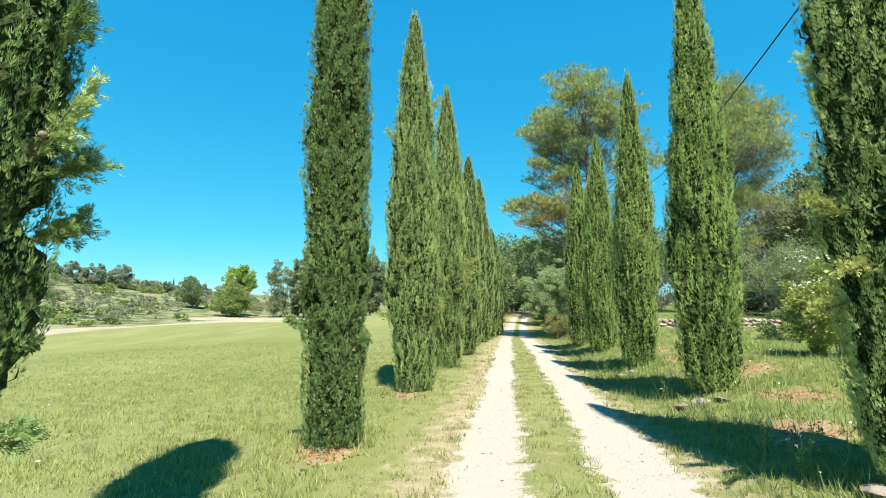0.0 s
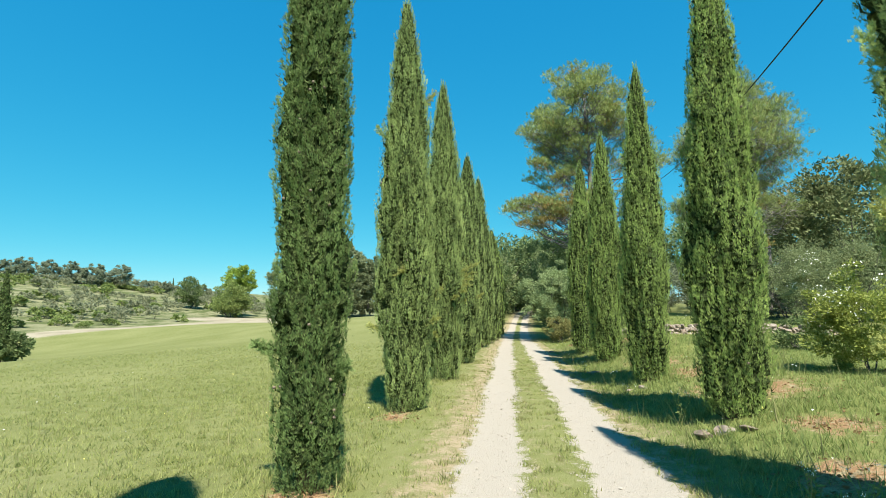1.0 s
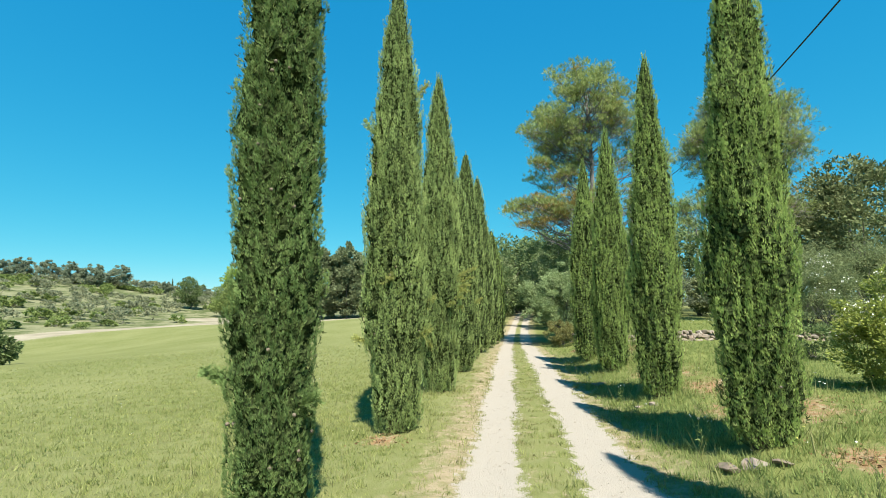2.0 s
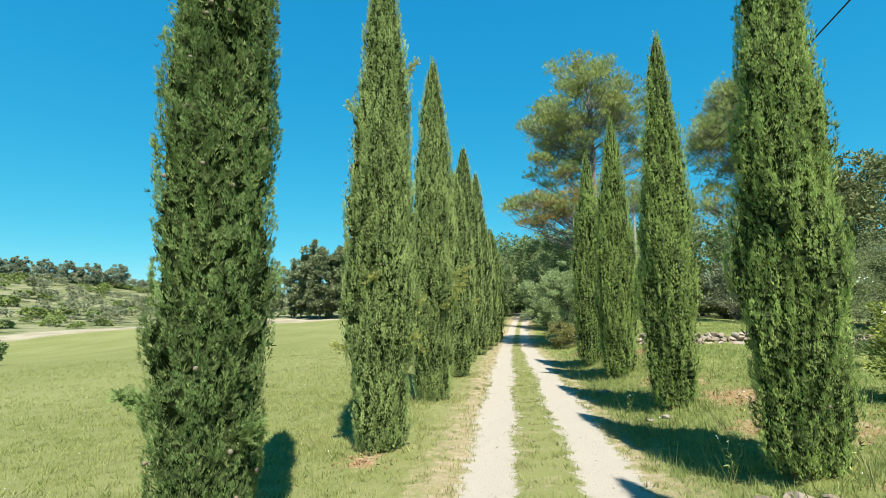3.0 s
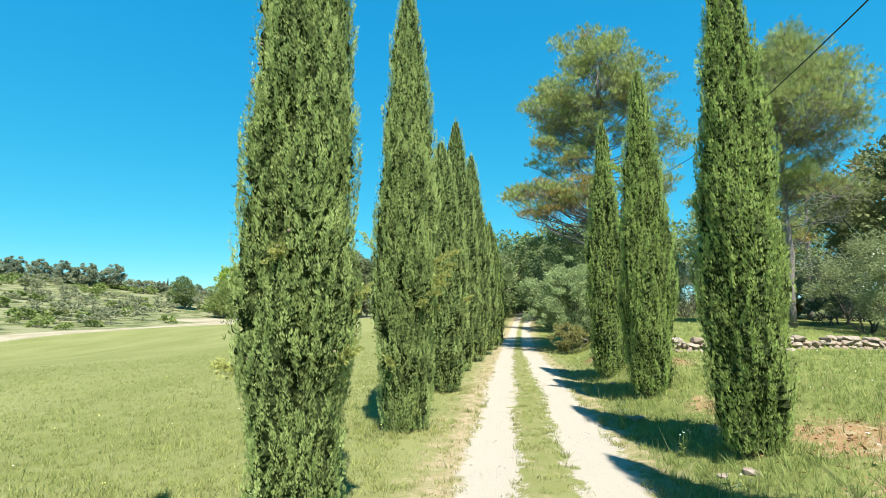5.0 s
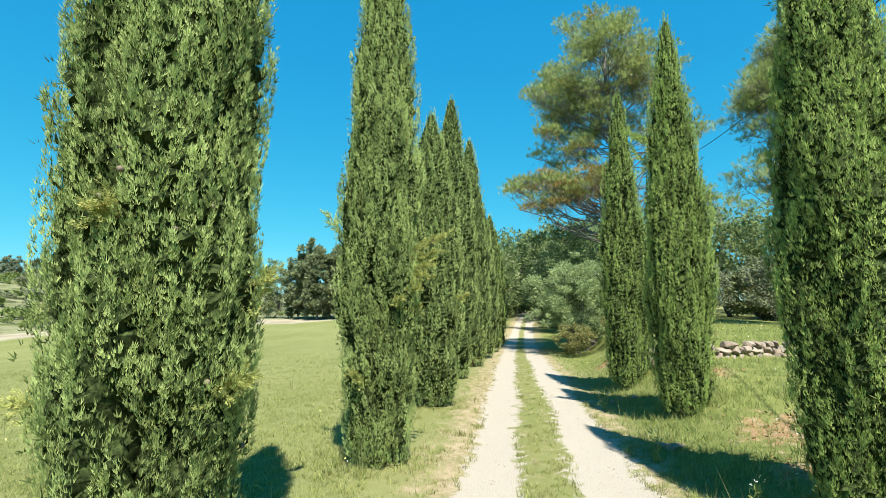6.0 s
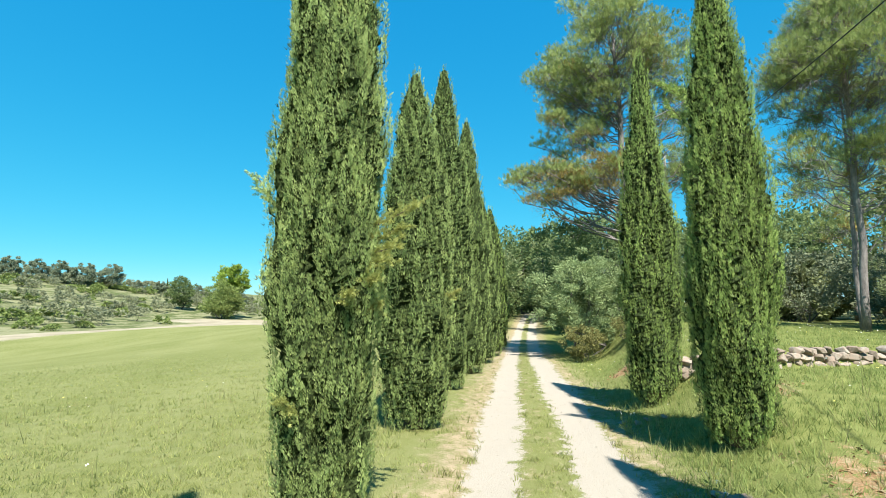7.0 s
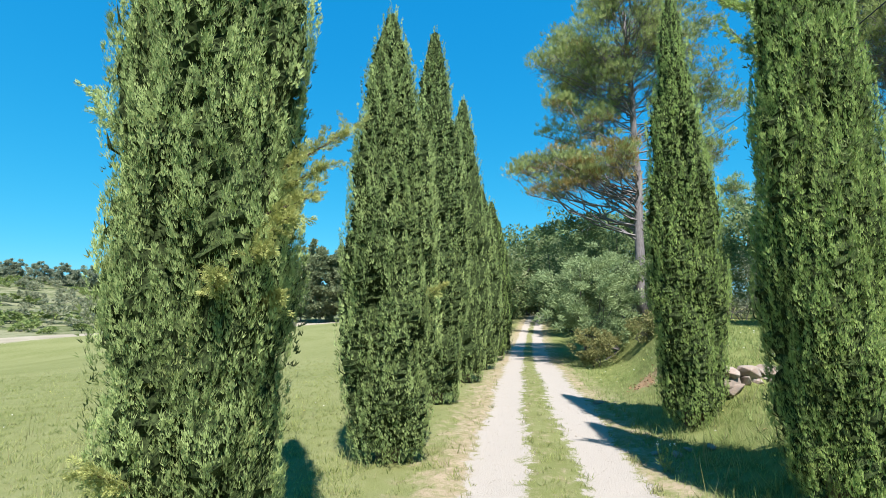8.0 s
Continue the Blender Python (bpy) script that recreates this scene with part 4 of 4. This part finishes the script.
# a belt of scrub along the crest, below the pines and down to the round oak
for i in range(80):
    a = spread_rng.uniform(0, 1)
    x, y = -206 + 112 * a + spread_rng.normal(0, 4), 196 + 44 * min(a, 0.6) / 0.6 - 24 * max(a - 0.6, 0) / 0.4 + spread_rng.normal(0, 6)
    again(hill_green if i % 3 else hill_olive, x, y, spread_rng.uniform(0.7, 1.35), spread_rng.uniform(0, 6), 0.9)
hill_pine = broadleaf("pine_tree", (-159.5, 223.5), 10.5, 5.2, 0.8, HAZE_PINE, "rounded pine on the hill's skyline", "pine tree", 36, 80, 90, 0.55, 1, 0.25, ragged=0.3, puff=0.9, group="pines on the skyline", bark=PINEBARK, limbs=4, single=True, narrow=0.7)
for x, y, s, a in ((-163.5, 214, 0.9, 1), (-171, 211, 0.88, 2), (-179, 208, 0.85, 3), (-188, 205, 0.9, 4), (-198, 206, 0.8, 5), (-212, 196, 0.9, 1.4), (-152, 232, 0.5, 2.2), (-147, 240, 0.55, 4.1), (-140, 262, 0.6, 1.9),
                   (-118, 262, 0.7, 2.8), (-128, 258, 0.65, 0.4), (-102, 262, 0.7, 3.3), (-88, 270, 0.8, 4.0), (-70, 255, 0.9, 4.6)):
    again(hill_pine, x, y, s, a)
broadleaf("round_oak", (-109.5, 196), 12.6, 4.8, 0.3, OAK, "dark round oak on the hillside", "oak tree", 59, 90, 60, 0.7, 1, 0.25)
again(far_cypress, -150, 250, 1.0, 0.5, 1.2)
again(far_cypress, -139, 246, 1.0, 0.9, 1.3)

# ---- dry stone wall and loose stones ----
def stone_mesh(seed):
    """A broken angular block about one unit in size."""
    rng = np.random.default_rng(300 + seed)
    bm = bmesh.new()
    for q in unit(rng.normal(size=(26, 3))):
        k = 0.5 / np.max(np.abs(q))
        bm.verts.new(q * (0.55 * k + 0.45 * 0.5) * rng.uniform(0.86, 1.08))
    hull = bmesh.ops.convex_hull(bm, input=bm.verts)
    bmesh.ops.delete(bm, geom=list({v for v in hull["geom_interior"] + hull["geom_unused"] if isinstance(v, bmesh.types.BMVert)}), context="VERTS")
    bmesh.ops.bevel(bm, geom=list(bm.edges), offset=0.03, segments=1, affect="EDGES")
    bmesh.ops.triangulate(bm, faces=list(bm.faces))
    me = bpy.data.meshes.new("stone")
    bm.to_mesh(me)
    bm.free()
    me.materials.append(STONE)
    return me


STONES = [stone_mesh(i) for i in range(12)]


def build_wall():
    rng = np.random.default_rng(5)
    wall = thing("dry_stone_wall", (6.2, 23.05, float(land(6.4, 22.6))), "low dry stone wall of pale limestone blocks", "stone wall", "", "structure")
    turn = math.atan(0.26)
    base = wall.location.copy()
    for course, (h, wide) in enumerate(((0.21, 0.27), (0.19, 0.25), (0.16, 0.28))):
        s = rng.uniform(0, 0.15)
        while s < 12.2:
            w = wide * rng.choice((rng.uniform(0.45, 0.9), rng.uniform(0.9, 1.9)))
            x = 6.2 + (s + w / 2) * math.cos(turn)
            y = 23.05 + (s + w / 2) * math.sin(turn)
            low = float(land(x + 0.08, y - 0.45)) - 0.05
            z = low + (0.09, 0.26, 0.41)[course] + rng.normal(0, 0.012)
            if not (course == 2 and rng.uniform() < 0.4):
                ob = piece("stone", STONES[rng.integers(12)], wall)
                ob.location = Vector((x, y, z)) - base
                ob.rotation_euler = (rng.normal(0, 0.16) + rng.integers(0, 2) * 3.1416, rng.normal(0, 0.14), turn + rng.normal(0, 0.16))
                ob.scale = (w * 1.02, rng.uniform(0.30, 0.42), h * rng.uniform(0.85, 1.3))
            s += w


build_wall()
rock_rng = np.random.default_rng(8)
for x, y, s in ((4.62, 10.05, 0.30), (4.86, 9.86, 0.24), (5.08, 9.72, 0.22), (4.52, 5.9, 0.32), (4.95, 17.85, 0.26), (4.85, 18.1, 0.18), (4.85, 14.25, 0.16), (5.1, 14.1, 0.18), (5.1, 21.9, 0.16), (5.3, 22.0, 0.14),
                (4.85, 22.2, 0.12), (5.55, 21.8, 0.13), (11.6, 24.2, 0.35), (4.6, 18.4, 0.12), (5.0, 26.6, 0.2)):
    ob = tagged(new("loose_stone", STONES[rock_rng.integers(12)]), "pale lichen-spotted limestone lying in the grass", "stone", "loose stones under the trees")
    ob.location = (x, y, float(land(x, y)) + s * 0.05)
    ob.scale = (s * 1.45, s, s * 0.46)
    ob.rotation_euler = (rock_rng.normal(0, 0.15), rock_rng.normal(0, 0.15), rock_rng.uniform(0, 6))


def tall_weed(x, y, tall, seed):
    """A lanky roadside weed: a leaning stem with a few branches, thin leaves and small pale heads."""
    rng = np.random.default_rng(seed)
    weed = thing("tall_weed", (x, y, float(land(x, y)) - 0.01), "lanky green weed with small pale heads in the grass", "weed", "tall weeds on the bank")
    for i in range(4):
        th = rng.uniform(0, 6.28)
        end = np.array([math.cos(th) * 0.3 * tall, math.sin(th) * 0.3 * tall, tall * rng.uniform(0.7, 1.0)])
        line = limb_line(np.zeros(3), end, rng, 0.08)
        stem = piece("stem", mesh_of("weed_stem", *tube(line, np.linspace(0.005, 0.002, 6), 4), GRASS_LUSH), weed)
        a = rng.uniform(0.1, 0.8, 9)
        p = np.stack([np.interp(a, np.linspace(0, 1, 6), line[:, c]) for c in range(3)], 1)
        piece("foliage", mesh_of("weed_leaves", *leaves(p, rng.normal(0, 1, (9, 3)) + np.array([0, 0, 0.8]), rng.uniform(0.05, 0.10, 9), rng, 0.28), GRASS_LUSH), stem)
        q = np.repeat(line[-1:], 7, axis=0) + rng.normal(0, 0.012, (7, 3))
        piece("flower_head", mesh_of("weed_head", *leaves(q, rng.normal(size=(7, 3)), np.full(7, 0.013), rng, 0.9), PETAL), stem, "small pale flower head")


for i, (x, y, h) in enumerate(((4.65, 10.85, 0.55), (4.5, 17.4, 0.5), (4.35, 6.6, 0.45), (4.62, 6.95, 0.5), (4.7, 21.3, 0.45), (4.45, 7.4, 0.4), (4.75, 15.3, 0.42), (4.55, 13.3, 0.4))):
    tall_weed(x, y, h, 90 + i)

# ---- overhead line ----
def utility_pole(x, y, top):
    z = float(land(x, y)) - 0.4
    pole = thing("utility_pole", (x, y, z), "weathered grey wooden pole carrying a black cable", "utility pole", "poles of the overhead line")
    hs = np.linspace(0, top - z, 9)
    piece("shaft", mesh_of("pole_shaft", *tube(np.stack([hs * 0, hs * 0, hs], 1), 0.15 - 0.006 * hs, 12), POLE, True), pole)
    h = top - z - 0.25
    piece("bracket", mesh_of("pole_bracket", *tube([(0, -0.22, h), (0, 0, h), (0, 0.12, h)], (0.02, 0.02, 0.02), 6), STEEL), pole, "galvanised cable bracket")
    return Vector((x, y - 0.22, top - 0.25))


def cable(a, b, sag):
    s = np.linspace(0, 1, 40)
    line = np.array(a)[None] * (1 - s[:, None]) + np.array(b)[None] * s[:, None]
    line[:, 2] -= 4 * sag * s * (1 - s)
    tagged(new("overhead_cable", mesh_of("overhead_cable", *tube(line, np.full(40, 0.014), 6), CABLE, True)), "black overhead cable slung between two poles", "cable")


cable(utility_pole(14.95, 46.2, 12.7), utility_pole(1.9, -12.0, 8.15), 2.9)


# ---- grass, flowers and gravel ----
def blades(p, tall, rng, per=5, wide=0.010, flop=0.45):
    n = len(p) * per
    b = np.repeat(p, per, axis=0) + np.concatenate([rng.normal(0, 0.035, (n, 2)), np.zeros((n, 1))], 1)
    h = np.repeat(tall, per) * rng.uniform(0.45, 1.15, n)
    th = rng.uniform(0, 2 * np.pi, n)
    e = np.stack([np.cos(th), np.sin(th), np.zeros(n)], 1) * (wide * rng.uniform(0.6, 1.4, n) * (0.6 + 1.3 * h))[:, None]
    bow = rng.normal(0, flop, (n, 2))
    tip = b + np.stack([bow[:, 0] * h, bow[:, 1] * h, h], 1)
    v = np.stack([b - e, b + e, tip], 1).reshape(-1, 3)
    v[:, 2] -= 0.012
    return v, np.arange(len(v)).reshape(-1, 3)


def scatter(n, box, rng):
    x, y = rng.uniform(box[0], box[1], n), rng.uniform(box[2], box[3], n)
    return x, y


TRUNKS = [(-1.12, 3.5, .3), (-0.6, 8.1, .42), (-.1, 12.6, .44), (.4, 17.13, .42), (.8, 21.6, .42), (5.22, 10.4, .42), (5.45, 14.66, .36), (5.74, 19.36, .4), (5.92, 23, .4), (4.9, 5.95, .35)]


def build_grass():
    rng = np.random.default_rng(9)
    x, y = scatter(900000, (-26, 16, 3.0, 48), rng)
    u = x - road_x(y)
    away = np.maximum(2.2, np.hypot(x - 1.9, np.maximum(0, y - 13.9) + np.minimum(0, y - 6.5) * 0.4))
    gap = rut_gap(x, y)
    g, dry, soil, dirt, hill, lush = cover(x, y)
    keep = rng.uniform(0, 1, len(x)) < np.clip((5.0 / away) ** 1.35, 0.0, 1.0) * 0.41 * smooth(0, 9, x + 26) * smooth(0, 9, 48 - y)
    patch = np.array([noise.noise(Vector((a * 0.9, b * 0.9, 0))) for a, b in zip(x[keep], y[keep])])
    x, y, u, gap, dry, soil = (a[keep] for a in (x, y, u, gap, dry, soil))
    free = np.ones(len(x), dtype=bool)
    for tx, ty, r in TRUNKS:
        free &= np.hypot(x - tx, y - ty) > r
    chance = rng.uniform(0, 1, len(x))
    weeds = np.array([noise.noise(Vector((a * 3.1, b * 3.1, 7.0))) for a, b in zip(x, y)])
    weedy = 0.16 + 0.8 * smooth(-0.05, 0.32, weeds + 0.16 * smooth(0.8, 0.3, np.abs(u)))
    verge = (np.abs(u) < 1.55) & (gap > 0.95 + 0.35 * patch) & (chance < weedy)
    side = (u <= -1.55) & (u > -2.4) & (chance < weedy + 0.15)
    meadow = (u <= -2.4)
    bank = (u >= 1.55)
    ok = free & (verge | side | meadow | bank) & (chance > soil * 0.95)
    tall = np.where(meadow, 0.085, 0.0) + np.where(bank, 0.12, 0.0) + np.where(side, 0.06, 0.0) + np.where(verge, 0.05, 0.0) * (1 + 0.8 * smooth(0, 0.4, weeds))
    tall = tall * (1 + 0.55 * patch) * rng.uniform(0.6, 1.3, len(x))
    near_tree = np.zeros(len(x))
    for tx, ty, r in TRUNKS:
        near_tree = np.maximum(near_tree, np.exp(-((np.hypot(x - tx, y - ty) - r - 0.1) / 0.35) ** 2))
    tall = tall + 0.13 * near_tree * rng.uniform(0, 1, len(x)) * (tall > 0)
    p = np.stack([x, y, land(x, y)], 1)
    dried = (rng.uniform(0, 1, len(x)) < np.clip(dry * 0.75 + 0.10, 0, 0.6))
    lushly = bank & (rng.uniform(0, 1, len(x)) < 0.85)
    for mask, material, name, label in ((ok & lushly, GRASS_LUSH, "bank_grass", "lush green grass on the bank under the cypresses"), (ok & ~dried & ~lushly, GRASS, "meadow_grass", "fresh green meadow grass beside the track"), (ok & dried & ~lushly, DRYGRASS, "dry_grass", "short straw-coloured grass between the wheel tracks")):
        v, f = blades(p[mask], tall[mask], rng, 6 if name == "bank_grass" else 5, 0.0075 if name == "bank_grass" else 0.009)
        tagged(new(name, mesh_of(name, v, f, material)), label, "grass", "", "stuff")
    # tall seeding stalks on the bank and in the field
    x, y = scatter(1500, (-9, 10, 3.5, 26), rng)
    u = x - road_x(y)
    m = (u > 1.6) & (u < 6) | (u < -2.6) & (rng.uniform(0, 1, 1500) < 0.35)
    x, y = x[m], y[m]
    v, f = blades(np.stack([x, y, land(x, y)], 1), rng.uniform(0.28, 0.52, len(x)), rng, 3, 0.005, 0.22)
    tagged(new("grass_stalks", mesh_of("grass_stalks", v, f, DRYGRASS)), "thin tall seeding grass stalks", "grass", "", "stuff")
    # leaf litter on the bare soil
    q = []
    for sx, sy, r in SOIL_SPOTS:
        m = int(260 * r)
        q.append(np.stack([rng.normal(sx, 0.55 * r, m), rng.normal(sy, 0.65 * r, m)], 1))
    q = np.concatenate(q)
    q = np.stack([q[:, 0], q[:, 1], land(q[:, 0], q[:, 1]) + 0.015], 1)
    v, f = leaves(q, rng.normal(0, 1, q.shape) * np.array([1, 1, 0.35]), rng.uniform(0.03, 0.085, len(q)), rng, 0.5)
    tagged(new("leaf_litter", mesh_of("leaf_litter", v, f, LITTER)), "dry brown leaf litter and twigs on bare soil", "leaf litter", "", "stuff")
    # flowers
    x, y = scatter(2400, (-12, 16, 4, 34), rng)
    u = x - road_x(y)
    m = (u > 2.0) & (rng.uniform(0, 1, 2400) < 0.42) | (u < -2.6) & (rng.uniform(0, 1, 2400) < 0.12)
    x, y = x[m], y[m]
    q = np.stack([x, y, land(x, y) + rng.uniform(0.10, 0.26, len(x))], 1)
    half = rng.uniform(0, 1, len(x)) < 0.55
    for mask, material, name in ((half, PETAL, "white_wildflowers"), (~half, PETAL_YELLOW, "yellow_wildflowers")):
        ax = rng.normal(0, 1, (mask.sum() * 3, 3)) * np.array([1, 1, 0.3])
        v, f = leaves(np.repeat(q[mask], 3, axis=0), ax, rng.uniform(0.014, 0.03, mask.sum() * 3), rng, 0.9)
        tagged(new(name, mesh_of(name, v, f, material)), name.replace("_", " ") + " dotted through the grass", "flowers", "", "stuff")


def build_gravel():
    rng = np.random.default_rng(10)
    x, y = scatter(60000, (0, 6.5, 4.5, 30), rng)
    gap = rut_gap(x, y)
    m = rng.uniform(0, 1, len(x)) < np.clip(1.5 - gap, 0.0, 1) * np.clip((7 / np.maximum(4, y - 2)) ** 0.8, 0, 1) * 0.35
    x, y = x[m], y[m]
    n = len(x)
    s = rng.uniform(0.004, 0.012, n) * (1 + 1.3 * (rng.uniform(0, 1, n) < 0.04))
    octa = np.array([(1, 0, 0), (0, 1, 0), (-1, 0, 0), (0, -1, 0), (0, 0, 0.7), (0, 0, -0.5)], dtype=float)
    tri = np.array([(0, 1, 4), (1, 2, 4), (2, 3, 4), (3, 0, 4), (1, 0, 5), (2, 1, 5), (3, 2, 5), (0, 3, 5)])
    th = rng.uniform(0, 6.3, n)
    base = octa[None] * rng.uniform(0.6, 1.3, (n, 6, 1)) * s[:, None, None]
    rot = np.stack([base[..., 0] * np.cos(th)[:, None] - base[..., 1] * np.sin(th)[:, None], base[..., 0] * np.sin(th)[:, None] + base[..., 1] * np.cos(th)[:, None], base[..., 2]], -1)
    v = rot + np.stack([x, y, land(x, y) - 0.026], 1)[:, None]
    f = tri[None] + np.arange(n)[:, None, None] * 6
    tagged(new("gravel", mesh_of("gravel", v.reshape(-1, 3), f.reshape(-1, 3), PEBBLE)), "loose pale limestone gravel on the wheel tracks", "gravel", "", "stuff")


build_grass()
build_gravel()
